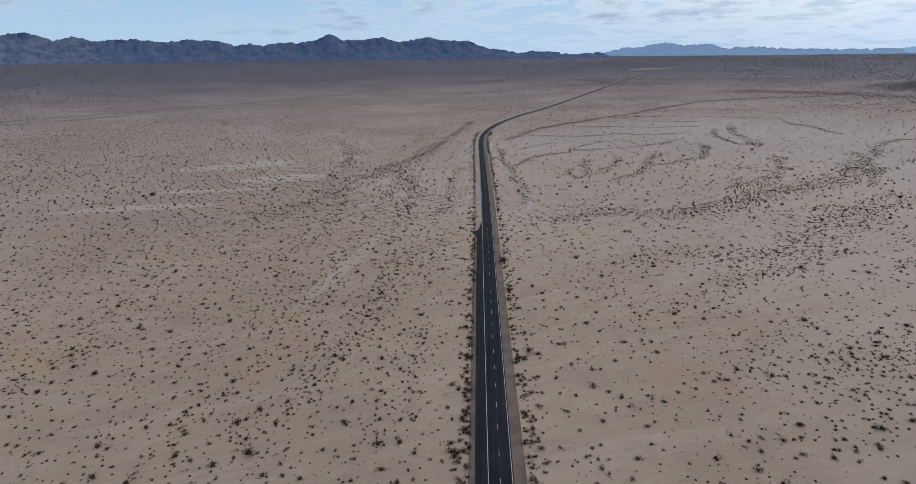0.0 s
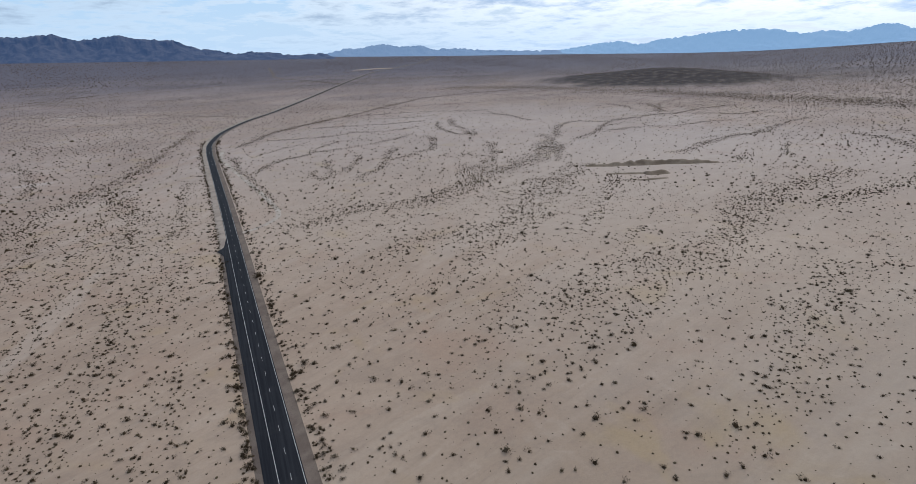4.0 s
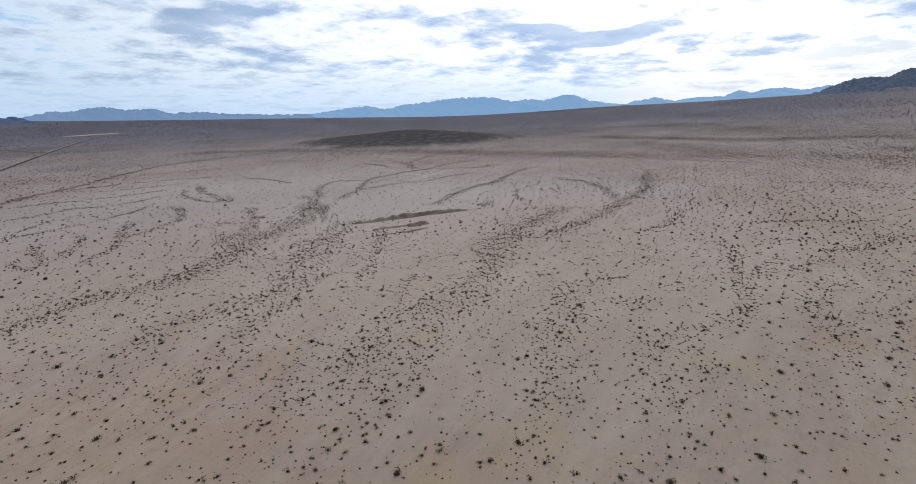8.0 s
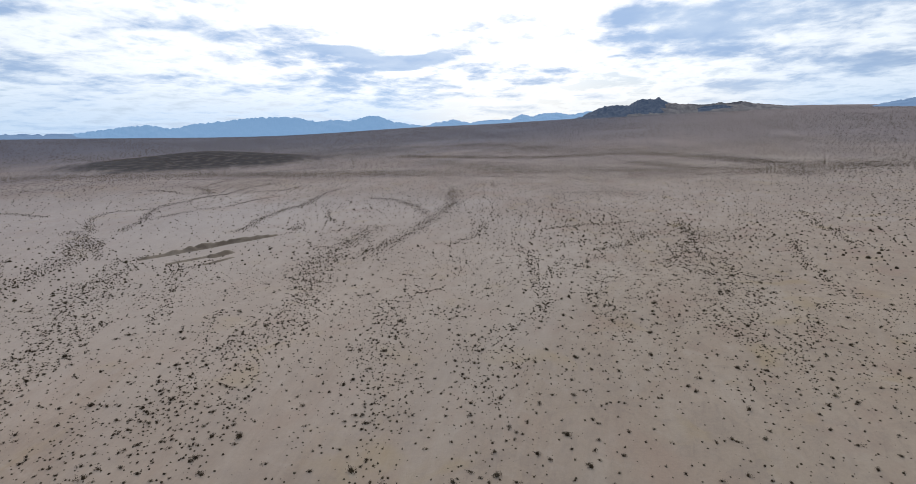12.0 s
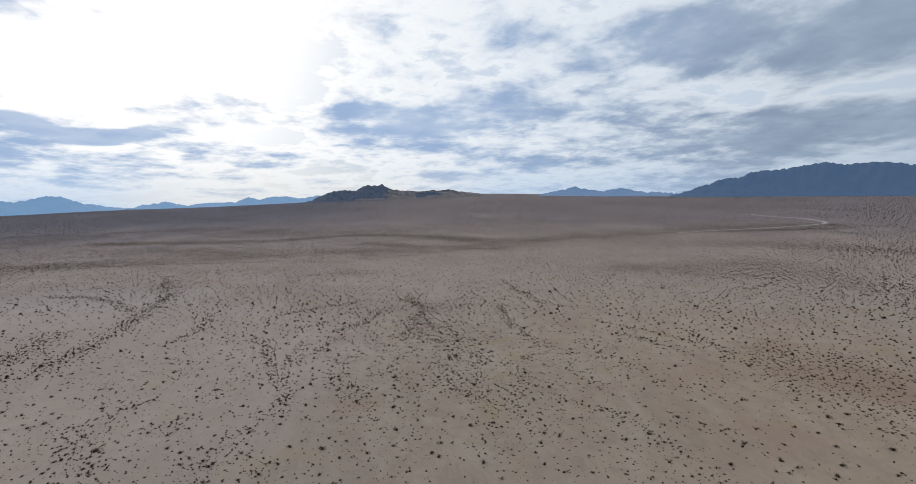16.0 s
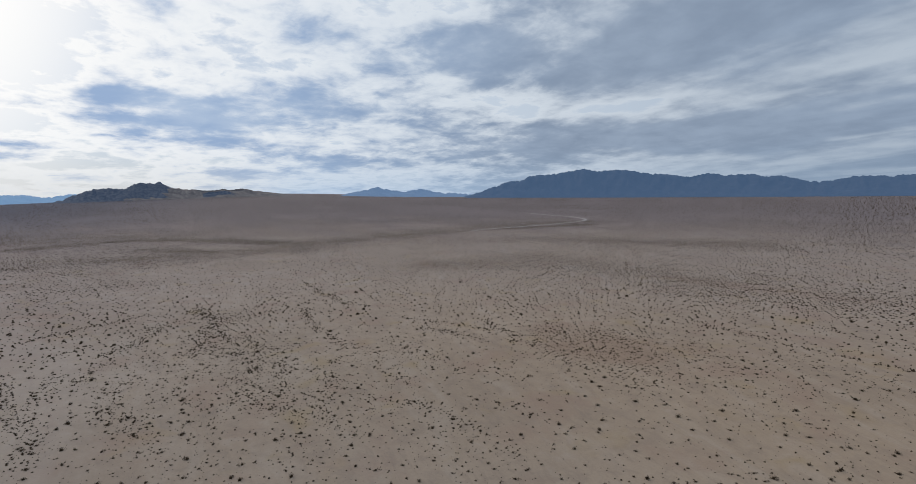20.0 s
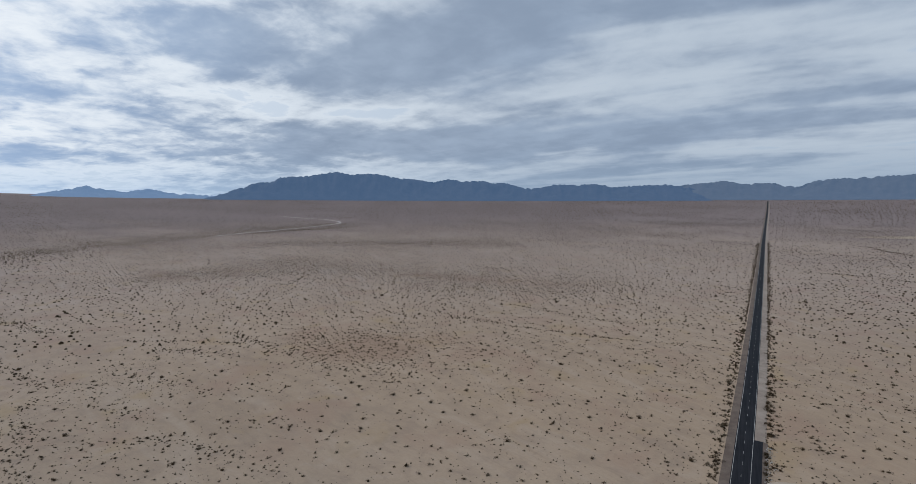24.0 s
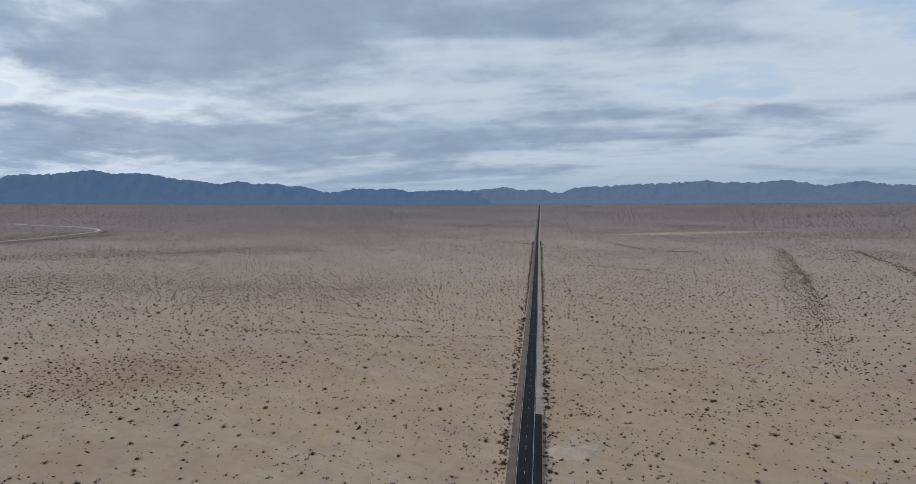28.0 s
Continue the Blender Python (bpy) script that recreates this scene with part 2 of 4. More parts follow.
def sand_material():
    m, n = material("desert_sand")
    at = n.add("ShaderNodeTexCoord").outputs["Object"]
    s = n.add("ShaderNodeSeparateXYZ", {0: at}).outputs
    plan = n.add("ShaderNodeCombineXYZ", {0: s[0], 1: s[1], 2: 0.0}).outputs[0]
    # run-off fans out downhill: lines of flow converge to the west
    fan = n.math("DIVIDE", s[1], n.math("ADD", n.math("DIVIDE", n.math("MAXIMUM", s[0], -150.0), 450.0), 1.0))
    flow = n.add("ShaderNodeCombineXYZ", {0: n.math("MULTIPLY", s[0], 0.16), 1: fan, 2: 0.0}).outputs[0]
    broad = n.noise(plan, 1 / 260, 3, 0.55, 0.6)
    streak = n.noise(flow, 1 / 15, 5, 0.62, 0.8)
    patch = n.noise(plan, 1 / 55, 4, 0.6, 0.4)
    grain = n.noise(plan, 1 / 1.6, 6, 0.7)
    pebble = n.noise(plan, 3.5, 3, 0.6)
    col = n.mix(n.step(broad, 0.35, 0.68), (0.326, 0.249, 0.201), (0.406, 0.318, 0.260))
    col = n.mix(n.step(s[1], 350, -350), col, n.mix(0.62, col, (0.402, 0.312, 0.228)))
    lobes = n.noise(n.vec("ADD", plan, (40, 77, 0)), 1 / 17, 5, 0.6, 1.2)
    col = n.mix(n.math("MULTIPLY", n.step(lobes, 0.46, 0.66), 0.36), col, (0.262, 0.205, 0.172))
    col = n.mix(n.math("MULTIPLY", n.step(lobes, 0.44, 0.28), 0.42), col, (0.432, 0.352, 0.296))
    rill = n.noise(n.vec("MULTIPLY", flow, (1.0, 1.0, 1.0)), 1 / 2.6, 5, 0.65, 0.9)
    col = n.mix(n.math("MULTIPLY", n.step(rill, 0.50, 0.68), 0.26), col, (0.235, 0.180, 0.150))
    col = n.mix(n.math("MULTIPLY", n.step(streak, 0.50, 0.70), 0.40), col, (0.440, 0.365, 0.305))
    col = n.mix(n.math("MULTIPLY", n.step(streak, 0.48, 0.30), 0.32), col, (0.280, 0.218, 0.180))
    col = n.mix(n.math("MULTIPLY", n.step(patch, 0.52, 0.68), 0.62), col, (0.345, 0.245, 0.192))
    ochre = n.step(n.noise(n.vec("ADD", plan, (500, 90, 0)), 1 / 42, 3, 0.6, 0.5), 0.56, 0.74)
    col = n.mix(n.math("MULTIPLY", ochre, 0.62), col, (0.365, 0.272, 0.165))
    col = n.mix(n.math("MULTIPLY", n.step(grain, 0.40, 0.72), 0.20), col, (0.215, 0.168, 0.138))
    col = n.mix(n.math("MULTIPLY", n.step(pebble, 0.52, 0.70), 0.10), col, (0.50, 0.43, 0.37))
    # beyond the near plain stony pavement and thin scrub cover the sand; distance haze is painted in
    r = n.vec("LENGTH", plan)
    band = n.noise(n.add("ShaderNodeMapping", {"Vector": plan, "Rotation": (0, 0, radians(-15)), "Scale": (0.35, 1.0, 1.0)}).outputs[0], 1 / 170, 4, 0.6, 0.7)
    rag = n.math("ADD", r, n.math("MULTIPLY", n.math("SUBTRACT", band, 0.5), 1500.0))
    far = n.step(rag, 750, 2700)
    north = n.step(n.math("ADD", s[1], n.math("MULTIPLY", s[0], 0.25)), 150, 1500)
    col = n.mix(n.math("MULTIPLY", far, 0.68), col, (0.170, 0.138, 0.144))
    # darkest to the north: cloud shadow and blue haze put into the ground colour
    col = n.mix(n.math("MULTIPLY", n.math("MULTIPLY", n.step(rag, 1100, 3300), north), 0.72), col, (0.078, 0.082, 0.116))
    dots = n.add("ShaderNodeTexVoronoi", {"Vector": plan, "Scale": 1 / 30.0, "Randomness": 1.0}).outputs["Distance"]
    scrub = n.math("MULTIPLY", n.math("SUBTRACT", 1.0, n.step(dots, 0.08, 0.26)), n.step(r, 1900, 2400))
    col = n.mix(n.math("MULTIPLY", scrub, 0.55), col, (0.070, 0.058, 0.050))

    def spot(x, y, turn, long, wide, rough):
        """1 inside a ragged patch of the plain."""
        v = n.add("ShaderNodeMapping", {"Vector": plan, "Location": (x, y, 0), "Rotation": (0, 0, radians(turn)), "Scale": (long, wide, 1)}, vector_type="TEXTURE").outputs[0]
        d = n.math("ADD", n.vec("LENGTH", v), n.math("MULTIPLY", n.math("SUBTRACT", n.noise(flow, 1 / 30, 6, 0.7, 0.6), 0.5), rough))
        return n.math("SUBTRACT", 1.0, n.step(d, 0.68, 1.02))

    # varnished dark pavement to the north-east, a pale yellow strip to the south-west, bare pans by the road
    dark = n.step(n.noise(plan, 1 / 26, 5, 0.65), 0.34, 0.56)
    col = n.mix(n.math("MULTIPLY", n.math("MULTIPLY", spot(1700, 1150, -30, 620, 260, 1.5), dark), 0.45), col, (0.075, 0.063, 0.064))
    col = n.mix(n.math("MULTIPLY", n.math("MULTIPLY", spot(1370, 1330, -46, 440, 370, 0.7), n.math("ADD", n.math("MULTIPLY", dark, 0.25), 0.75)), 0.95), col, (0.026, 0.022, 0.025))
    col = n.mix(n.math("MULTIPLY", spot(-560, -1810, 12, 320, 60, 1.1), 0.5), col, (0.56, 0.46, 0.31))
    for x, y, turn, long, wide in ((299, -328, 0, 75, 45), (335, -691, 5, 160, 40), (259, -331, 60, 70, 40)):
        col = n.mix(n.math("MULTIPLY", spot(x, y, turn, long, wide, 1.2), 0.28), col, (0.285, 0.190, 0.140))
    for x, y, turn, long, wide in ((330, 640, 35, 560, 400), (470, 300, 30, 430, 300), (-90, 300, 80, 70, 7)):
        col = n.mix(n.math("MULTIPLY", spot(x, y, turn, long, wide, 0.8), 0.36), col, (0.455, 0.392, 0.350))
    for x, y, turn, long, wide in ((-235, 560, 10, 60, 22), (-190, 690, 0, 22, 12), (-330, 640, 20, 90, 25), (-226, 570, 3, 17, 8), (-295, 1419, 25, 30, 22), (-330, 440, 8, 90, 12), (-300, 505, 5, 80, 9)):
        col = n.mix(n.math("MULTIPLY", spot(x, y, turn, long, wide, 0.8), 0.55), col, (0.47, 0.40, 0.345))
    # the bluer tint past 250 m is aerial haze painted into the sand
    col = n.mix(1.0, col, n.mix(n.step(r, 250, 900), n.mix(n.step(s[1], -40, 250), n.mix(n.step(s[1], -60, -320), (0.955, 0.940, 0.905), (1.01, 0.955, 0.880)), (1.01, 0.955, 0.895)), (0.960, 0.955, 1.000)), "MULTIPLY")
    h = n.math("ADD", n.math("MULTIPLY", grain, 0.7), n.math("MULTIPLY", pebble, 0.3))
    finish(n, col, 0.95, h, 0.35, 0.6, spec=0.15)
    return m


def dirt_material(name, dark, pale, scale=0.5, wear=0.5):
    m, n = material(name)
    at = n.add("ShaderNodeTexCoord").outputs["Object"]
    a, b = n.noise(at, scale * 0.12, 4, 0.6, 0.4), n.noise(at, scale * 2.2, 6, 0.7)
    col = n.mix(n.step(a, 0.32, 0.68), dark, pale)
    col = n.mix(n.math("MULTIPLY", n.step(b, 0.45, 0.75), wear), col, tuple(v * 0.62 for v in dark))
    finish(n, col, 0.95, b, 0.15, 0.6, spec=0.15)
    return m


def asphalt_material():
    m, n = material("asphalt")
    at = n.add("ShaderNodeTexCoord").outputs["Object"]
    long = n.add("ShaderNodeMapping", {"Vector": at, "Scale": (1.1, 0.03, 1.0)}).outputs[0]
    a, b, c = n.noise(long, 1.0, 4, 0.6), n.noise(at, 9.0, 5, 0.7), n.noise(at, 0.06, 3, 0.6)
    col = n.mix(n.step(a, 0.35, 0.7), (0.011, 0.012, 0.016), (0.021, 0.022, 0.027))
    col = n.mix(n.math("MULTIPLY", n.step(c, 0.5, 0.72), 0.30), col, (0.032, 0.032, 0.035))
    col = n.mix(n.math("MULTIPLY", n.step(b, 0.5, 0.75), 0.2), col, (0.045, 0.045, 0.047))
    finish(n, col, n.math("ADD", n.math("MULTIPLY", b, 0.15), 0.8), b, 0.01, 0.4, spec=0.12)
    return m


def plain_material(name, color, rough=0.7, other=None, scale=3.0):
    m, n = material(name)
    at = n.add("ShaderNodeTexCoord").outputs["Object"]
    v = n.noise(at, scale, 5, 0.65)
    col = n.mix(n.step(v, 0.35, 0.72), color, other or tuple(k * 0.7 for k in color))
    finish(n, col, rough, v, 0.02, 0.3)
    return m


def leaf_material(name, a, b, c):
    m, n = material(name)
    isle = n.add("ShaderNodeNewGeometry").outputs["Random Per Island"]
    at = n.add("ShaderNodeTexCoord").outputs["Object"]
    v = n.noise(at, 0.35, 3, 0.6)
    one = n.add("ShaderNodeObjectInfo").outputs["Random"]
    col = n.mix(isle, a, b)
    col = n.mix(n.math("MULTIPLY", n.step(n.math("ADD", v, n.math("MULTIPLY", one, 0.15)), 0.48, 0.72), 0.7), col, c)
    finish(n, col, 0.85, spec=0.15)
    return m


def hazy_rock_material(name, a, b, haze_glow, scale=1 / 60):
    """Weathered rock of the far backdrop, with a faint emission painted in for miles of haze."""
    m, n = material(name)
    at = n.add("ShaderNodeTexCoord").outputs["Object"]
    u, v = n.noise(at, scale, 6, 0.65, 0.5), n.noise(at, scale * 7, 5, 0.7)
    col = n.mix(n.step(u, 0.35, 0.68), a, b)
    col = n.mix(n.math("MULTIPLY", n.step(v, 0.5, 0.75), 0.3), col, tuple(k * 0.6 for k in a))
    finish(n, col, 0.95, emit=(haze_glow, 1.0) if haze_glow else None, spec=0.05)
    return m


SAND = sand_material()
ASPHALT = asphalt_material()
PAINT = plain_material("road_paint", (0.50, 0.50, 0.49), 0.8, (0.33, 0.33, 0.32), 2.0)
GRAVEL_BROWN = dirt_material("shoulder_gravel", (0.125, 0.094, 0.078), (0.180, 0.140, 0.115), 1.0)
GRAVEL_PALE = dirt_material("shoulder_sand", (0.27, 0.215, 0.178), (0.37, 0.305, 0.255), 1.0, 0.35)
TRACK = dirt_material("track_dirt", (0.34, 0.28, 0.235), (0.45, 0.385, 0.33), 0.6, 0.25)
PALE_ROAD = dirt_material("pale_road", (0.42, 0.37, 0.34), (0.54, 0.49, 0.45), 0.3, 0.2)
SPOIL = dirt_material("spoil_earth", (0.155, 0.115, 0.085), (0.25, 0.195, 0.15), 0.5)
PILE = dirt_material("pale_spoil", (0.36, 0.285, 0.220), (0.45, 0.365, 0.290), 0.9, 0.5)
STONE = dirt_material("riprap", (0.30, 0.28, 0.26), (0.50, 0.475, 0.445), 1.5, 0.4)
LEAF = leaf_material("creosote_leaf", (0.032, 0.021, 0.012), (0.065, 0.044, 0.025), (0.088, 0.058, 0.032))
LEAF_DRY = leaf_material("bursage_leaf", (0.060, 0.044, 0.030), (0.125, 0.094, 0.064), (0.115, 0.086, 0.046))
STEM = plain_material("stem_bark", (0.075, 0.055, 0.040), 0.9)
# last colour of each: blue glow imitating the haze before the range
ROCK_DARK = hazy_rock_material("range_rock", (0.042, 0.042, 0.047), (0.088, 0.082, 0.083), (0.015, 0.042, 0.114))
# range_rock again, its lit look put into a paler colour
ROCK_LIT = hazy_rock_material("range_rock_lit", (0.048, 0.047, 0.050), (0.125, 0.114, 0.108), (0.016, 0.043, 0.113))
ROCK_SOUTH = hazy_rock_material("range_rock_south", (0.026, 0.026, 0.030), (0.036, 0.035, 0.038), (0.062, 0.117, 0.218))
ROCK_PALE = hazy_rock_material("range_rock_pale", (0.030, 0.030, 0.034), (0.042, 0.040, 0.042), (0.084, 0.136, 0.226))
ROCK_FAR = hazy_rock_material("range_rock_far", (0.05, 0.055, 0.06), (0.065, 0.07, 0.075), (0.135, 0.23, 0.40))
# same rock as range_rock_far, brighter painted haze towards the sun
ROCK_EAST = hazy_rock_material("range_rock_east", (0.05, 0.055, 0.06), (0.065, 0.07, 0.075), (0.185, 0.335, 0.56))
ROCK_HILL = hazy_rock_material("hill_rock", (0.050, 0.046, 0.048), (0.125, 0.108, 0.100), (0.028, 0.050, 0.094), 1 / 22)
ROCK_TAN = hazy_rock_material("hill_sand", (0.17, 0.136, 0.118), (0.31, 0.255, 0.215), (0.012, 0.020, 0.036), 1 / 30)


# ---------------------------------------------------------------- building helpers
def mesh_from(name, verts, faces, mat, smooth=False):
    """A mesh from arrays: verts (n, 3), faces (m, 3) or (m, 4)."""
    verts, faces = np.asarray(verts, np.float32), np.asarray(faces, np.int32)
    me = bpy.data.meshes.new(name)
    k = faces.shape[1]
    me.vertices.add(len(verts))
    me.vertices.foreach_set("co", verts.ravel())
    me.loops.add(faces.size)
    me.loops.foreach_set("vertex_index", faces.ravel())
    me.polygons.add(len(faces))
    me.polygons.foreach_set("loop_start", np.arange(0, faces.size, k, dtype=np.int32))
    me.polygons.foreach_set("loop_total", np.full(len(faces), k, np.int32))
    if smooth:
        me.polygons.foreach_set("use_smooth", np.ones(len(faces), bool))
    me.update(calc_edges=True)
    me.materials.append(mat)
    return me


def grid_faces(rows, cols, wrap=False):
    i, j = np.meshgrid(np.arange(rows - 1), np.arange(cols if wrap else cols - 1), indexing="ij")
    k = (j + 1) % cols
    return np.stack([i * cols + j, (i + 1) * cols + j, (i + 1) * cols + k, i * cols + k], -1).reshape(-1, 4)


def part(name, me, parent=None, label="", kind=""):
    ob = new(name, me)
    if parent:
        ob.parent = parent
    return tagged(ob, label, kind=kind)


# ---------------------------------------------------------------- ground
def make_ground():
    rings = [0.0]
    while rings[-1] < 4960:
        rings.append(rings[-1] + max(9.0, rings[-1] * 0.03))
    rings[-1] = 4960.0
    rr = np.array(rings)
    aa = np.radians(np.arange(0, 360, 0.5))
    R, A = np.meshgrid(rr, aa, indexing="ij")
    x, y = R * np.sin(A), R * np.cos(A)
    v = np.stack([x, y, land(x, y)], -1).reshape(-1, 3)
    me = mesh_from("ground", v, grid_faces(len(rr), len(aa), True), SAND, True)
    return tagged(new("ground", me), "pale buff desert sand with darker stony pavement, haze and cloud shade painted in", "ground", kind="structure")


GROUND = make_ground()


# ---------------------------------------------------------------- road
def normals(line):
    t = np.gradient(line, axis=0)
    t /= np.linalg.norm(t, axis=1)[:, None]
    return np.stack([t[:, 1], -t[:, 0]], 1)      # to the east of a line that runs north


def ribbon(name, line, offsets, lifts, mat, taper=0.0):
    """A strip along a line: across it at the given offsets and heights over the ground."""
    n = normals(line)
    cols = []
    base = land(line[:, 0], line[:, 1])
    for o, h in zip(offsets, lifts):
        p = line + n * o
        z = (base if h > 0.12 else land(p[:, 0], p[:, 1])) + h
        cols.append(np.stack([p[:, 0], p[:, 1], z], 1))
    v = np.stack(cols, 1).reshape(-1, 3)
    f = grid_faces(len(line), len(offsets))
    return mesh_from(name, v, f[:, ::-1], mat)


def stretch(y0, y1):
    return ROAD_LINE[(ROAD_LINE[:, 1] >= y0) & (ROAD_LINE[:, 1] <= y1)]


HALF = 3.65
CROWN = 0.45


def make_road():
    road = tagged(new("road", ribbon("road", ROAD_LINE, (-HALF - 0.45, -HALF, 0, HALF, HALF + 0.45), (CROWN - .05, CROWN, CROWN + .06, CROWN, CROWN - .05), ASPHALT)),
                  "two-lane dark asphalt desert highway with white lines", "road", kind="structure")
    wide = stretch(-287, 352)
    part("paved_shoulder", ribbon("paved_shoulder", wide, (-HALF - 4.1, -HALF - 0.40), (CROWN - .12, CROWN - .03), ASPHALT), road)
    part("sand_shoulder", ribbon("sand_shoulder", stretch(-4600, -276), (-HALF - 5.6, -HALF - 3.4, -HALF - 0.42), (0.03, CROWN - .16, CROWN - .06), GRAVEL_PALE), road, "pale sandy shoulder")
    part("sand_shoulder", ribbon("sand_shoulder", stretch(341, 4100), (-HALF - 6.0, -HALF - 3.2, -HALF - 0.42), (0.03, CROWN - .16, CROWN - .06), GRAVEL_PALE), road, "pale sandy shoulder")
    # the wide paved shoulder ends in a taper and a small ragged apron
    p = lambda o, y: (float(np.interp(y, _road_y, ROAD_LINE[:, 0])) + o, y, height(float(np.interp(y, _road_y, ROAD_LINE[:, 0])), y) + CROWN - 0.04)
    part("apron", mesh_from("apron", [p(-4.0, 344), p(-4.0, 384), p(-5.2, 374), p(-6.4, 364), p(-8.6, 359), p(-11.8, 356), p(-9.2, 351), p(-7.72, 344)],
                            [(0, 7, 6, 3), (0, 3, 2, 1), (6, 5, 4, 3)], ASPHALT), road)
    part("bank", ribbon("bank", wide, (-HALF - 6.2, -HALF - 4.08), (0.02, CROWN - .14), GRAVEL_BROWN), road)
    part("gravel_shoulder", ribbon("gravel_shoulder", stretch(-4600, 4100), (HALF + 0.42, HALF + 3.0, HALF + 4.4), (CROWN - .06, CROWN - .14, 0.02), GRAVEL_BROWN), road, "brown gravel shoulder")
    for o in (-HALF, HALF):
        part("edge_line", ribbon("edge_line", stretch(-2500, 1600), (o - 0.085, o + 0.085), (CROWN + .02, CROWN + .02), PAINT), road, "white painted edge line")
    # broken centre line: three metres of paint, nine of gap
    d = np.concatenate([[0], np.cumsum(np.linalg.norm(np.diff(ROAD_LINE, axis=0), axis=1))])
    s = 0.0
    n = normals(ROAD_LINE)
    while s < d[-1]:
        p = np.array([[np.interp(q, d, ROAD_LINE[:, 0]), np.interp(q, d, ROAD_LINE[:, 1])] for q in (s, s + 3.1)])
        if -950 < p[0, 1] < 1000:
            part("lane_dash", ribbon("lane_dash", p, (-0.055, 0.055), (CROWN + .08, CROWN + .08), PAINT), road)
        s += 12.19
    return road


ROAD_OB = make_road()


def track(name, points, width, label, mat=TRACK, lift=0.05):
    line = spline(points, 12.0)
    w = width / 2
    return tagged(new(name, ribbon(name, line, (-w, -w * .4, w * .4, w), (0.0, lift, lift, 0.0), mat)), label, "dirt track", kind="structure")


track("dirt_track", [(4, 392), (14, 396), (29, 411), (36, 437), (27, 521), (18, 585), (8, 660), (0, 730), (4, 800)], 4.5, "pale dirt track looping off the highway", lift=0.1)
track("dirt_track", [(-1500, 800), (-1118, 1120), (-847, 1390), (-640, 1570), (-461, 1732), (-194, 1965), (144, 2240), (900, 2900)], 12, "long straight dirt road across the plain", GRAVEL_BROWN, 0.3)
track("dirt_track", [(336, 3300), (297, 2776), (280, 2476), (366, 2230), (455, 1968)], 12, "old dirt road with a bend on the plain", GRAVEL_BROWN, 0.3)
track("dirt_track", [(-700, 650), (-543, 648), (-414, 643), (-288, 629), (-170, 606)], 5, "faint old track across the sand", GRAVEL_PALE, 0.12)
track("dirt_track", [(-403, 1447), (-216, 1397), (-57, 1296), (65, 1186)], 7, "faint old track across the sand", GRAVEL_BROWN, 0.15)
track("dirt_track", [(-350, 476), (-299, 483), (-232, 471)], 7, "bare scraped strip of pale sand", GRAVEL_PALE, 0.1)
track("dirt_track", [(-304, 399), (-244, 406), (-210, 408)], 6, "bare scraped strip of pale sand", GRAVEL_PALE, 0.1)
track("dirt_track", [(1960, -1734), (1812, -1709), (1656, -1705), (1490, -1619), (1432, -1490), (1407, -1297), (1400, -1080), (1376, -953)], 12, "pale dirt road with a sharp bend on the fan", PALE_ROAD, lift=0.6)


# ---------------------------------------------------------------- mountains
def range_mesh(name, summits, dist, depth, mat, rugged=1.0, foot=0.0, step=0.06, lean=1.25):
    """A mountain range: crest through the summits (bearing, elevation seen from the drone), spurs falling to the plain."""
    az = np.arange(summits[0][0], summits[-1][0], step)
    crest = np.interp(az, [s[0] for s in summits], [s[1] for s in summits])
    jag = np.array([1.4 * (0.35 - abs(noise.fractal((a * 1.5, dist * .01, 0.3), 0.9, 2.1, 5))) for a in az])
    ends = np.clip(np.minimum(az - az[0], az[-1] - az) / 0.8, 0, 1)
    fine = np.array([0.3 - abs(noise.fractal((a * 3.2, 2.2, dist * .01), 0.8, 2.1, 4)) for a in az])
    teeth = rugged * (0.13 * jag + 0.055 * fine) * ends
    rows = 17
    v = []
    for k in range(rows):
        t = k / (rows - 5)                       # 1 at the crest, more behind it
        rad = dist + depth * (t - 1)
        for a, e, sharp in zip(az, crest, teeth):
            top = EYE + dist * math.tan(radians(e))
            spur = noise.fractal((a * 0.9, t * 1.7, dist * .003), 0.8, 2.0, 4)
            rr = rad + depth * 0.22 * spur * (1 - abs(t - 1)) * (t < 1)
            x, y = rr * math.sin(radians(a)), rr * math.cos(radians(a))
            lo = height(x, y) - 4 + foot
            if t <= 1:
                f = t ** lean
                f += 0.55 * rugged * noise.fractal((a * 0.8 + 1.1 * t, t * 2.6, dist * .01), 1.2, 2.1, 3) * t * (1 - t)
            else:
                f = 1 - (t - 1) * 2.4
            v.append((x, y, lo + (top - lo) * f + dist * radians(sharp) * max(0.0, 1 - abs(t - 1) * 2.6)))
    f = grid_faces(rows, len(az))
    return mesh_from(name, v, f, mat, True)


def mountains(name, label, *args, **kw):
    return tagged(new(name, range_mesh(name, *args, **kw)), label, "mountain range", kind="structure")


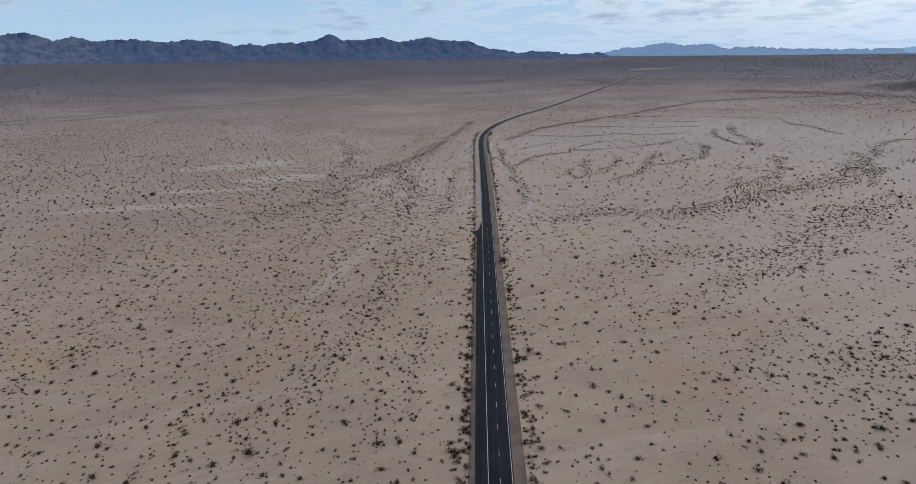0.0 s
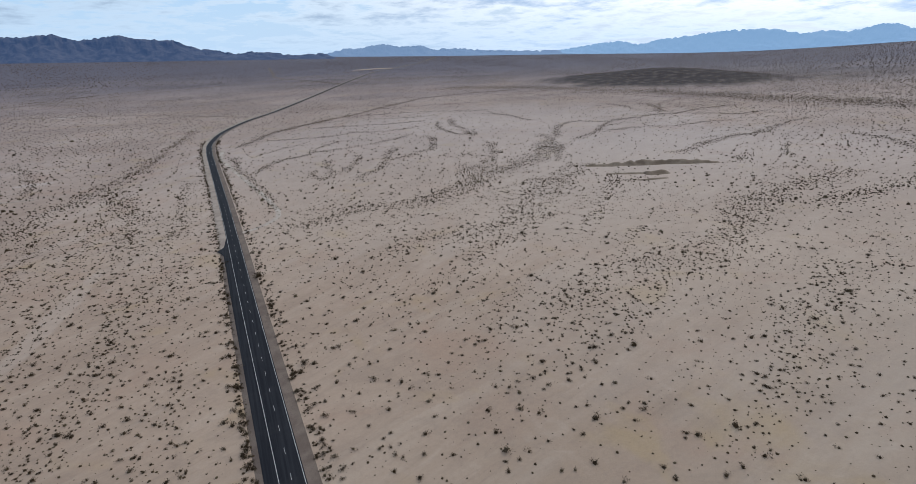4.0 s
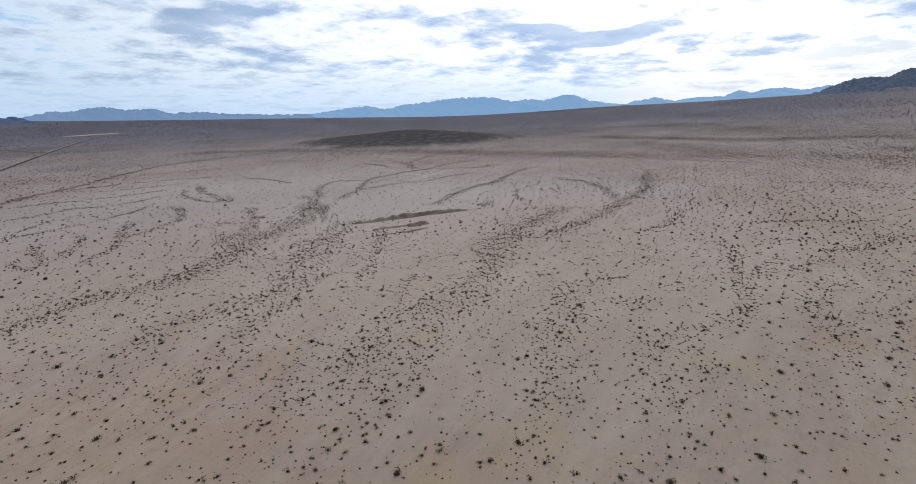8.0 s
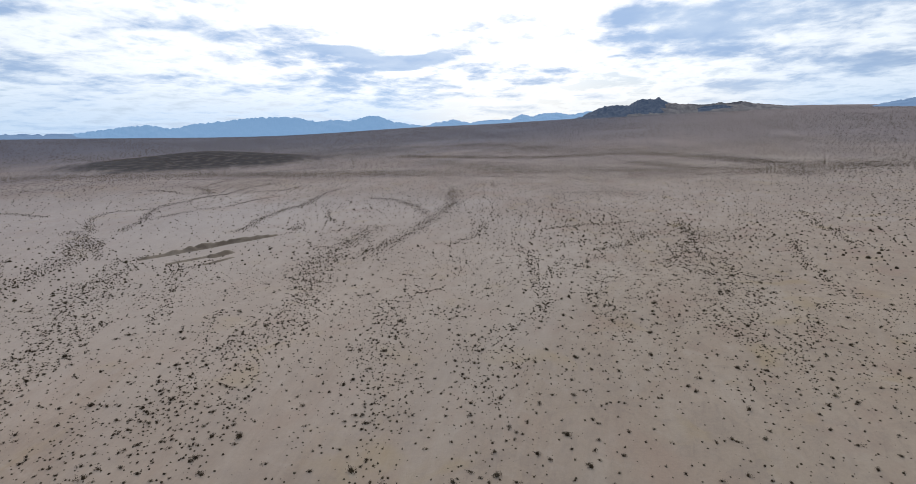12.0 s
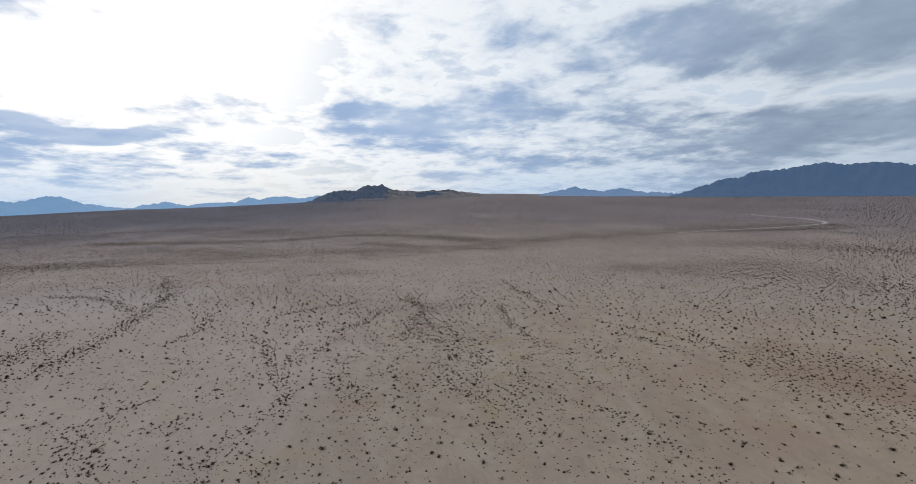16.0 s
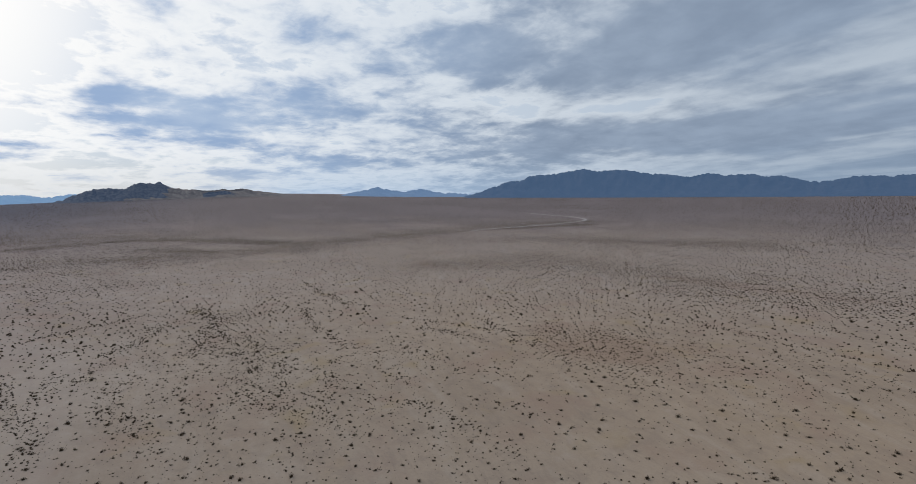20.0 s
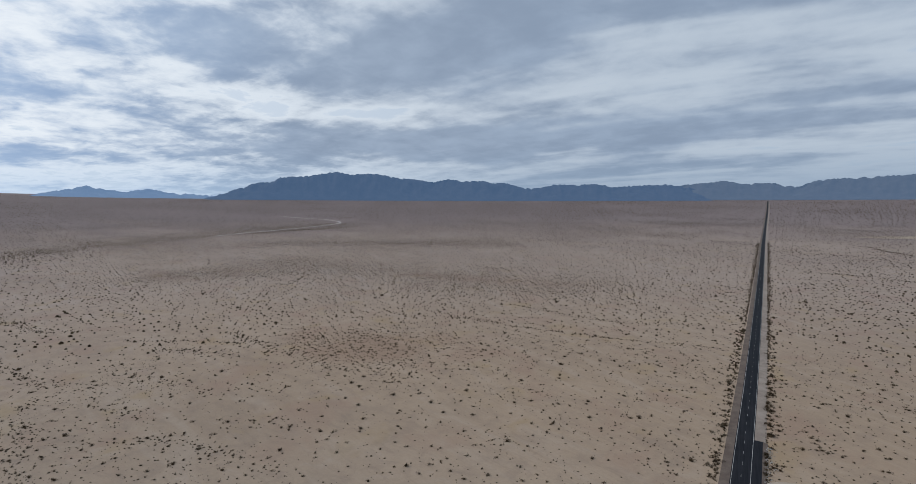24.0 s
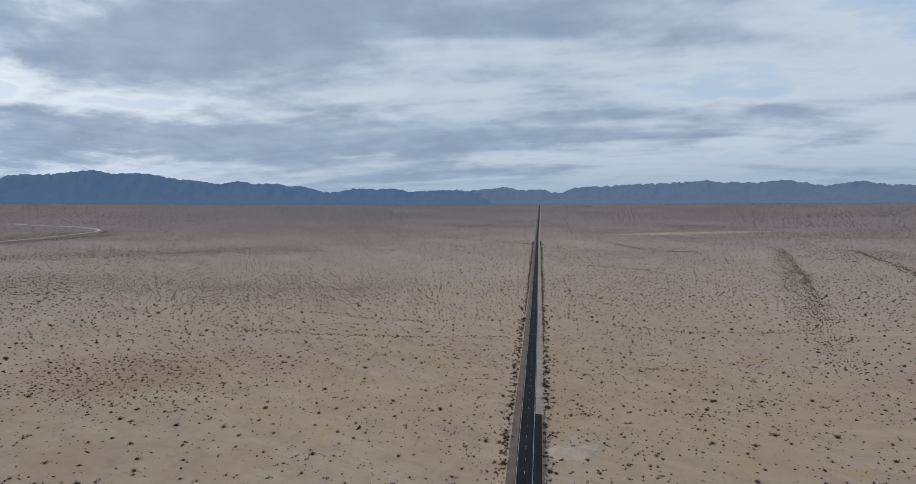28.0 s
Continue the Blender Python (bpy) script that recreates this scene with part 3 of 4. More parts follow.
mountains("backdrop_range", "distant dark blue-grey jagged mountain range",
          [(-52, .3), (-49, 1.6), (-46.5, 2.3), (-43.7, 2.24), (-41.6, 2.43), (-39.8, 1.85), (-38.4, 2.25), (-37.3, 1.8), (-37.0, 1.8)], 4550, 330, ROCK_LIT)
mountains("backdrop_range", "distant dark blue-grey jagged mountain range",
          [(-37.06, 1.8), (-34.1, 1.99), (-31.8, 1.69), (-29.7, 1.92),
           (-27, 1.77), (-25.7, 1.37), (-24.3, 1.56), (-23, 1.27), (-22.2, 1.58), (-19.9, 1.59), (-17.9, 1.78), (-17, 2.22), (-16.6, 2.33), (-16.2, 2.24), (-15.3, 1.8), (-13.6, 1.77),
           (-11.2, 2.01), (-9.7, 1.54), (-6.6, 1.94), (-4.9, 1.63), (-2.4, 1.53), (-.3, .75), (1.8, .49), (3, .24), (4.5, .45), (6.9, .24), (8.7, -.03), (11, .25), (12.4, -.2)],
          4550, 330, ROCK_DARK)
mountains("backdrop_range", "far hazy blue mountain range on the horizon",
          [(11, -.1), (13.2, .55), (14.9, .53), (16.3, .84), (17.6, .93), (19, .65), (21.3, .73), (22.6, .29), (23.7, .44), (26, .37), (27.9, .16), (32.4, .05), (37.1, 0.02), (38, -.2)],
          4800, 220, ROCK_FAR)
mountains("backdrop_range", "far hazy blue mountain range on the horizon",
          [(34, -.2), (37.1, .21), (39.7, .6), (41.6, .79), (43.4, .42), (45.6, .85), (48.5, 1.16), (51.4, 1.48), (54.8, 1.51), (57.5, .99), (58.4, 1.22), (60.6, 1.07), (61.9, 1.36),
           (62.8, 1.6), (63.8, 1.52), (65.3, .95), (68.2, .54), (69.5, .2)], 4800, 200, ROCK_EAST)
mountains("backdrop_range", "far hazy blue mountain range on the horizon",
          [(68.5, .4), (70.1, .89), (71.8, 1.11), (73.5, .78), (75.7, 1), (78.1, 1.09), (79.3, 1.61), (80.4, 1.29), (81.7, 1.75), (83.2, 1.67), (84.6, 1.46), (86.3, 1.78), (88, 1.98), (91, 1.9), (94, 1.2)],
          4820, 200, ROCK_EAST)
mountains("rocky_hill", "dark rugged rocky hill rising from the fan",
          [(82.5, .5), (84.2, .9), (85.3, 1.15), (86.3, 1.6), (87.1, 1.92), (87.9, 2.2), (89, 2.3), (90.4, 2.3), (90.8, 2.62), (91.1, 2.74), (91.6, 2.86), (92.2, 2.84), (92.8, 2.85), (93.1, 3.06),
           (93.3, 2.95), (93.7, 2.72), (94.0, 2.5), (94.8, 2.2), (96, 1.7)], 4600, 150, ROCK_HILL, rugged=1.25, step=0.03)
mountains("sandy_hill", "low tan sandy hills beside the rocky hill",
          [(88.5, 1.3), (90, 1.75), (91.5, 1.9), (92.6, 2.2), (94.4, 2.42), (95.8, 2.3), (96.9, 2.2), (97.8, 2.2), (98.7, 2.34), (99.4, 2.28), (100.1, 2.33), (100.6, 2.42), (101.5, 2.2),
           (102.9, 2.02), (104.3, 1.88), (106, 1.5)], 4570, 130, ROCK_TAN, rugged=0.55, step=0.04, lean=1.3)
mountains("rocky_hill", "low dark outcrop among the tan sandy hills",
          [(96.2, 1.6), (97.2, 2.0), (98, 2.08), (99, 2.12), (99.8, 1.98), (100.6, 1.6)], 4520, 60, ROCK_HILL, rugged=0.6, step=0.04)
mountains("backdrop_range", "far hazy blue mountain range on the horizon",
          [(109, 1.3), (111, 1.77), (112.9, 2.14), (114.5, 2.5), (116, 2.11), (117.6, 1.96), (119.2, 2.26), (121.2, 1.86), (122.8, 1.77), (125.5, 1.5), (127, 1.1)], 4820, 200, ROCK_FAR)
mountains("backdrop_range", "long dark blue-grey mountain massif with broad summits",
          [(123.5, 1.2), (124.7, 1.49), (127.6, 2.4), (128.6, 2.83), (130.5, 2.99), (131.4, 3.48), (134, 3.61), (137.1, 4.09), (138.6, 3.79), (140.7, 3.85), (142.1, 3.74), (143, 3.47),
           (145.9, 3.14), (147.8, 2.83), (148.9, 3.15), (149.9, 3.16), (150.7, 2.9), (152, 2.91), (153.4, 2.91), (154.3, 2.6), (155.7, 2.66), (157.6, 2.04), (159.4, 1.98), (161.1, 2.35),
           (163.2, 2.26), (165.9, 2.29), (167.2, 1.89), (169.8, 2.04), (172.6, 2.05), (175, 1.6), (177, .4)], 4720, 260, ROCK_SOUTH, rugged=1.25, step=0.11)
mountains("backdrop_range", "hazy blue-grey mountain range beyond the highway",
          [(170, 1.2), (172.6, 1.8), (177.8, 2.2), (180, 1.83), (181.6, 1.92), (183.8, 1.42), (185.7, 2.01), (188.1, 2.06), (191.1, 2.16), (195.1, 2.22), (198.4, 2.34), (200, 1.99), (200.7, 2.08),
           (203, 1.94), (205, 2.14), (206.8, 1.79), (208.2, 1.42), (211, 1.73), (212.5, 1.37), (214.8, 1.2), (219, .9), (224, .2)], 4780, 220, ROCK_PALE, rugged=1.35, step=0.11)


# ---------------------------------------------------------------- earthworks and far marks
def heap(name, line_points, width, tall, mat, label, category, rough=0.5, gap=2.0):
    """A long bank of dumped earth along a line, with an uneven crest."""
    line = spline(line_points, gap)
    n = normals(line)
    k = len(line)
    cross = np.linspace(-1, 1, 13)
    v = []
    for i, (p, q) in enumerate(zip(line, n)):
        end = math.sin(math.pi * min(max(i / (k - 1), 0.0), 1.0)) ** 0.45
        lump = 1 + rough * noise.fractal((p[0] * .09, p[1] * .09, 0.2), 0.9, 2.0, 4)
        for c in cross:
            w = width / 2 * (0.55 + 0.45 * end) * (1 + 0.25 * rough * noise.noise((p[0] * .05, p[1] * .05, 3)))
            x, y = p + q * c * w
            z = tall * end * lump * (0.5 + 0.5 * math.cos(math.pi * c)) ** 0.8
            z += 0.16 * tall * rough * noise.fractal((x * .35, y * .35, 1.0), 0.8, 2.0, 3) * (1 - abs(c))
            v.append((x, y, height(x, y) + z - 0.05))
    return tagged(new(name, mesh_from(name, v, grid_faces(k, 13)[:, ::-1], mat, True)), label, category)


heap("spoil_bank", [(352, 432), (375, 422), (421, 402), (455, 384), (480, 370)], 15, 3.4, SPOIL, "long brown bank of dug earth on the plain", "earth bank", 0.95)
heap("earth_mound", [(376, 372), (388, 369), (402, 366)], 17, 3.2, SPOIL, "short brown mound of dug earth", "earth mound", 0.9)
heap("earth_mound", [(346, 392), (362, 384), (384, 372)], 10, 1.0, SPOIL, "low worn brown mound of dug earth", "earth mound")
heap("earth_mound", [(352, 356), (366, 352), (384, 348)], 8, 0.7, SPOIL, "low worn brown mound of dug earth", "earth mound")
heap("sand_mound", [(-10, -239), (-16, -243), (-24, -244), (-32, -242)], 15, 1.6, PILE, "broad pale pile of loose sand by the highway", "sand mound", 0.8)
heap("sand_mound", [(-26, -249), (-31, -250), (-37, -251)], 6, 1.3, PILE, "small pale pile of loose sand", "sand mound", 0.8)
heap("white_bank", [(700, 2795), (770, 2815), (860, 2842), (955, 2868)], 14, 4.0, PILE, "long white bank of spoil far across the plain", "earth bank", 0.05, 12)


# ---------------------------------------------------------------- scrub
RNG = np.random.default_rng(11)


def bush_triangles(count, size, seed, low=0.05, tall=0.72, stems=0):
    """Loose leaf clumps filling a ragged dome one metre in radius, as separate triangles (n, 3, 3)."""
    g = np.random.default_rng(seed)
    lobes = g.normal(0, 1, (5, 3)) * (0.38, 0.38, 0.14) + (0, 0, 0.42)
    c = lobes[g.integers(0, 5, count)] + g.normal(0, 1, (count, 3)) * (0.30, 0.30, 0.20)
    c[:, 2] = np.clip(np.abs(c[:, 2]) * tall * 1.25, low, 1.1)
    t = g.normal(0, 1, (count, 3, 3))
    t -= t.mean(1, keepdims=True)
    t *= (size * g.uniform(0.6, 1.3, count) / np.linalg.norm(t, axis=2).max(1))[:, None, None]
    tri = c[:, None, :] + t
    tri[:, :, 2] = np.maximum(tri[:, :, 2], 0.0)
    if stems:
        a = g.uniform(0, 2 * math.pi, stems)
        tip = np.stack([np.cos(a) * g.uniform(.3, .8, stems), np.sin(a) * g.uniform(.3, .8, stems), g.uniform(.45, .8, stems)], 1)
        side = np.stack([-np.sin(a), np.cos(a), np.zeros(stems)], 1) * 0.035
        tri = np.concatenate([tri, np.stack([-side - (0, 0, .05), side - (0, 0, .05), tip], 1)])
    return tri


def mound_triangles(sides, rings, seed):
    """A low rounded bush one metre in radius: an uneven leafy dome."""
    g = np.random.default_rng(seed)
    v = [np.array([(g.normal(0, .08), g.normal(0, .08), g.uniform(.68, .85))])]
    for k in range(1, rings + 1):
        a = np.arange(sides) * 2 * math.pi / sides + g.uniform(0, 1, sides) * 2.2 / sides + k
        t = k / rings
        r = math.sin(t * math.pi / 2) * g.uniform(0.78, 1.12, sides)
        v.append(np.stack([np.cos(a) * r, np.sin(a) * r, 0.72 * math.cos(t * math.pi / 2) * g.uniform(.75, 1.2, sides)], 1))
    out = []
    for k in range(1, rings + 1):
        for i in range(sides):
            j = (i + 1) % sides
            if k == 1:
                out.append((v[0][0], v[1][i], v[1][j]))
            else:
                out += [(v[k - 1][i], v[k][i], v[k][j]), (v[k - 1][i], v[k][j], v[k - 1][j])]
    return np.array(out)


def scatter_mesh(name, xy, radius, kinds, mat, seed):
    """All the bushes of one stretch as one mesh: each a turned and scaled copy of one of a few shapes."""
    g = np.random.default_rng(seed)
    which = g.integers(0, len(kinds), len(xy))
    z = land(xy[:, 0], xy[:, 1]) - 0.03
    out = []
    for k, tri in enumerate(kinds):
        m = which == k
        n = m.sum()
        a = g.uniform(0, 2 * math.pi, n)
        ca, sa, s = np.cos(a), np.sin(a), radius[m]
        ex = s * g.uniform(0.85, 1.2, n)
        t = tri[None]
        X = (t[..., 0] * ca[:, None, None] - t[..., 1] * sa[:, None, None]) * ex[:, None, None] + xy[m, 0][:, None, None]
        Y = (t[..., 0] * sa[:, None, None] + t[..., 1] * ca[:, None, None]) * s[:, None, None] + xy[m, 1][:, None, None]
        Z = t[..., 2] * (s * g.uniform(0.8, 1.2, n))[:, None, None] + z[m][:, None, None]
        out.append(np.stack([X, Y, Z], -1).reshape(-1, 3))
    v = np.vstack(out)
    return mesh_from(name, v, np.arange(len(v), dtype=np.int32).reshape(-1, 3), mat)


# dry washes, along which the scrub crowds: (width, how thickly, points)
WASHES = []
# rills of the north-eastern fan
WASHES += [
    (8, 1.3, [(20, 813), (44, 842), (77, 904), (120, 965), (184, 1016), (242, 1063), (310, 1125), (413, 1226), (502, 1299), (605, 1341), (735, 1348), (838, 1361)]),
    (4, 1, [(58, 846), (103, 836), (149, 829), (189, 837), (222, 847)]),
    (4, 0.9, [(192, 850), (246, 825), (289, 829), (316, 845)]),
    (4, 0.8, [(147, 932), (210, 927), (271, 906), (350, 904)]),
    (4, 0.9, [(227, 1051), (277, 1052), (353, 1048), (423, 1025), (474, 990), (533, 973)]),
    (4, 0.8, [(273, 991), (338, 969), (410, 964)]),
    (4, 0.7, [(322, 1144), (400, 1146), (498, 1135), (582, 1121)]),
]
WASHES += [
    (4, 0.7, [(39, 714), (61, 738), (84, 762), (120, 769)]),
    (5, 1, [(24, 596), (43, 627), (64, 664), (90, 687), (125, 703), (159, 707), (205, 718), (239, 741), (267, 765)]),
    (4, 0.9, [(109, 706), (136, 742), (165, 771), (195, 781)]),
    (4, 1.2, [(12, 728), (16, 648), (23, 584), (28, 526), (32, 474), (34, 442)]),
    (6, 1, [(84, 574), (89, 546), (96, 535), (106, 563), (110, 597), (120, 632)]),
    (5, 1, [(99, 534), (116, 552), (132, 579), (149, 608), (157, 648)]),
]
WASHES += [
    (6, 1.1, [(120, 515), (142, 535), (161, 554), (182, 600), (221, 671)]),
    (6, 1.1, [(183, 592), (210, 602), (237, 623), (263, 647), (287, 700), (290, 737)]),
    (5, 1, [(367, 874), (341, 804), (337, 756), (340, 707)]),
    (6, 1.1, [(403, 897), (372, 809), (364, 759), (350, 699), (374, 753)]),
    (7, 1.1, [(344, 625), (319, 575), (294, 539), (270, 513), (242, 493), (222, 473)]),
    (5, 0.7, [(254, 594), (251, 561), (266, 561), (289, 583)]),
    (5, 0.8, [(246, 526), (236, 497), (230, 469)]),
]
WASHES += [
    (12, 1.1, [(322, 501), (292, 482), (261, 458), (233, 443), (201, 427), (170, 410), (139, 400), (112, 399), (87, 398), (60, 388), (36, 378)]),
    (7, 1, [(314, 560), (268, 496), (216, 447), (182, 412), (148, 396)]),
    (4, 0.7, [(94, 507), (113, 513), (138, 509)]),
    (4, 0.7, [(51, 498), (82, 507), (108, 516)]),
    (6, 1, [(501, 913), (511, 874), (511, 823), (507, 779)]),
    (9, 0.8, [(233, 367), (207, 333), (177, 307), (160, 301), (131, 287)]),
    (6, 0.7, [(42, 428), (62, 425), (88, 425)]),
]
# washes round the dug earth
WASHES += [
    (6, 1, [(446, 571), (485, 597), (551, 641), (615, 690), (668, 697), (724, 704), (759, 689), (852, 714), (924, 703)]),
    (4, 1, [(766, 684), (796, 653), (829, 618), (881, 618)]),
    (4, 0.9, [(518, 607), (555, 609), (605, 605), (632, 589), (681, 584), (714, 583), (757, 571)]),
    (8, 1, [(839, 850), (818, 799), (757, 731)]),
    (5, 0.8, [(818, 799), (900, 843), (972, 860)]),
    (6, 0.7, [(778, 897), (769, 837), (739, 766)]),
    (8, 1.1, [(482, 435), (510, 438), (557, 452), (592, 463), (630, 470), (676, 475), (718, 482), (768, 498)]),
]
WASHES += [
    (4, 0.8, [(576, 473), (604, 485), (626, 483)]),
    (9, 1.1, [(441, 645), (402, 566), (376, 522), (350, 497), (328, 487), (303, 476)]),
    (5, 0.9, [(415, 559), (374, 510), (347, 469)]),
    (7, 0.9, [(432, 603), (480, 665), (527, 709), (571, 721), (592, 690)]),
    (6, 0.9, [(254, 401), (280, 412), (309, 426), (340, 441), (366, 437)]),
    (4, 1.3, [(337, 436), (332, 415), (353, 449)]),
    (10, 0.9, [(160, 275), (192, 300), (216, 322), (239, 341), (301, 401)]),
    (4, 1.2, [(337, 383), (335, 366), (348, 358), (369, 363)]),
]
WASHES += [
    (5, 0.8, [(638, 405), (608, 382), (567, 351), (562, 337)]),
    (5, 0.8, [(765, 500), (816, 511), (867, 513)]),
    (7, 0.8, [(491, 360), (515, 373), (546, 381)]),
    (9, 0.9, [(388, 256), (419, 267), (440, 270), (439, 288), (449, 305)]),
    (5, 0.9, [(486, 317), (512, 314), (534, 300)]),
    (9, 0.9, [(318, 231), (358, 254), (388, 260), (410, 262)]),
    (6, 0.7, [(799, 1297), (885, 1155), (940, 1009), (964, 867), (971, 741)]),
    (6, 0.8, [(982, 641), (1008, 595)]),
    (6, 0.9, [(1110, 893), (1117, 792), (1110, 729)]),
    (7, 0.8, [(369, 397), (291, 328), (233, 282)]),
]
# washes west of the highway
WASHES += [
    (13, 0.8, [(-77, 786), (-97, 688), (-110, 641), (-122, 601), (-132, 566), (-147, 538), (-151, 499), (-160, 468), (-170, 449), (-180, 432), (-189, 416), (-194, 395)]),
    (13, 0.9, [(-121, 630), (-102, 578), (-86, 518), (-73, 454), (-72, 406), (-74, 379)]),
    (8, 0.8, [(-34, 1053), (-52, 947), (-66, 860), (-80, 778)]),
    (9, 0.7, [(-247, 826), (-219, 771), (-192, 701), (-180, 616)]),
    (9, 0.8, [(-48, 287), (-47, 313), (-40, 330), (-26, 346)]),
    (8, 0.6, [(-100, 635), (-99, 525), (-96, 447), (-96, 377)]),
    (7, 0.6, [(-136, 465), (-127, 389), (-129, 346), (-133, 322)]),
]
WASHES += [
    (7, 0.6, [(-33, 602), (-40, 477), (-40, 391)]),
]
# west, nearer
WASHES += [
    (8, 0.8, [(-96, 140), (-88, 147), (-80, 153), (-75, 172), (-71, 189), (-61, 214), (-57, 233), (-61, 309)]),
    (7, 0.7, [(-191, 154), (-195, 175), (-193, 189), (-199, 215), (-196, 237)]),
    (7, 0.6, [(-111, 124), (-111, 140), (-109, 153), (-104, 171)]),
    (6, 0.6, [(-40, 270), (-37, 308), (-51, 357)]),
    (6, 0.7, [(-38, 135), (-38, 154), (-35, 172), (-33, 215)]),
    (6, 0.6, [(-102, 215), (-100, 240), (-99, 280), (-98, 331)]),
]
# washes of the eastern plain
WASHES += [
    (13, 0.99, [(126, 392), (143, 397), (160, 398), (186, 414), (211, 428), (243, 453), (277, 474), (315, 496), (361, 528), (412, 587)]),
    (10.4, 0.9, [(88, 289), (106, 301), (125, 308), (142, 306), (160, 308), (182, 315), (208, 336), (244, 368), (286, 394), (323, 417)]),
    (7.8, 0.81, [(115, 245), (133, 261), (155, 278), (179, 287), (202, 296), (228, 309)]),
    (9.1, 0.72, [(66, 217), (74, 224), (84, 229), (110, 244), (127, 246)]),
    (7.8, 0.72, [(89, 171), (102, 184), (114, 195), (129, 205), (146, 220)]),
]
WASHES += [
    (14.3, 0.99, [(119, 175), (140, 183), (160, 187), (200, 201), (228, 200), (271, 209), (324, 226), (391, 252), (463, 268), (544, 281)]),
    (10.4, 0.72, [(150, 147), (168, 160), (194, 175), (235, 187), (277, 194), (314, 213)]),
    (5.2, 0.81, [(187, 207), (216, 226), (251, 250), (264, 240)]),
    (9.1, 0.72, [(106, 143), (118, 141), (137, 155), (157, 157)]),
    (9.1, 0.9, [(135, 78), (154, 84), (177, 95), (206, 107), (235, 126), (258, 134)]),
    (9.1, 0.81, [(170, 89), (197, 98), (218, 111), (246, 118), (279, 136), (311, 147)]),
]
WASHES += [
    (3.9, 0.81, [(295, 153), (319, 142), (339, 127)]),
    (10.4, 0.9, [(403, 220), (464, 226), (547, 228), (626, 229), (753, 251), (880, 289)]),
    (7.8, 0.9, [(772, 398), (729, 324), (663, 268), (626, 233)]),
    (6.5, 0.72, [(477, 167), (526, 152), (590, 157)]),
    (3.9, 0.9, [(292, 107), (302, 97), (309, 94)]),
    (9.1, 0.63, [(213, 65), (243, 71), (263, 64), (286, 53), (320, 46)]),
    (6.5, 0.9, [(479, 88), (425, 68), (380, 60), (342, 48), (301, 43)]),
    (5.2, 0.81, [(566, 87), (595, 54), (617, 27), (638, -19)]),
    (6.5, 0.72, [(373, 57), (399, 50), (452, 49)]),
]
WASHES += [
    (6.5, 0.63, [(412, 35), (443, 25), (464, 18)]),
    (7.8, 0.99, [(486, 19), (503, 1), (533, -13), (566, -28)]),
    (9.1, 0.72, [(399, 10), (358, 11), (327, 5), (303, -1)]),
    (9.1, 0.99, [(639, -68), (571, -71), (522, -66), (514, -48)]),
    (7.8, 0.81, [(487, -59), (444, -62), (423, -63)]),
    (5.2, 0.72, [(547, -73), (580, -95), (617, -123)]),
    (5.2, 0.63, [(524, -71), (544, -94), (566, -118)]),
    (10.4, 0.81, [(466, -75), (455, -84), (441, -89)]),
    (9.1, 0.72, [(422, -76), (370, -66), (338, -59), (324, -67)]),
    (9.1, 0.72, [(416, -91), (380, -90), (329, -78), (308, -80)]),
]
WASHES += [
    (5.2, 0.72, [(410, -93), (432, -112)]),
    (9.1, 0.63, [(364, -25), (334, -30), (309, -32)]),
    (9.1, 0.63, [(225, 66), (208, 52), (190, 45)]),
    (10.4, 0.54, [(248, 60), (239, 49), (220, 50)]),
    (9.1, 0.9, [(1062, 578), (1093, 414), (1086, 280), (1078, 160)]),
]
# washes of the south-eastern fan
WASHES += [
    (3, 0.72, [(288, 103), (291, 95), (308, 93)]),
    (7, 0.72, [(273, 54), (304, 51), (336, 47), (397, 62), (446, 81), (468, 76)]),
    (5, 0.56, [(379, 49), (399, 41), (453, 24)]),
    (6, 0.64, [(511, 146), (601, 161)]),
    (4, 0.64, [(581, 57), (603, 37), (616, 2)]),
    (6, 0.88, [(488, 16), (512, -3), (557, -21), (583, -34)]),
    (4, 0.72, [(486, 57), (509, 41), (527, 28)]),
    (7, 0.72, [(387, 14), (338, 9), (307, 0), (280, -6)]),
    (8, 0.96, [(599, -70), (549, -73), (502, -55), (440, -43)]),
    (7, 0.88, [(549, -73), (490, -76), (411, -68)]),
]
WASHES += [
    (5, 0.64, [(522, -69), (569, -101), (585, -139)]),
    (8, 0.8, [(483, -91), (421, -84), (355, -62), (317, -63), (287, -84)]),
    (5, 0.64, [(404, -85), (413, -102), (435, -124)]),
    (6, 0.8, [(573, -164), (496, -154), (424, -148), (393, -152), (370, -158)]),
    (6, 0.8, [(736, -220), (635, -214), (568, -213), (539, -231)]),
    (7, 0.72, [(359, -111), (329, -114), (293, -94), (258, -89), (239, -95)]),
    (5, 0.56, [(342, -114), (378, -141), (373, -154)]),
    (7, 0.72, [(786, 287), (824, 282), (928, 303)]),
    (40, 0.34, [(867, 51), (887, 26), (874, 0)]),
]
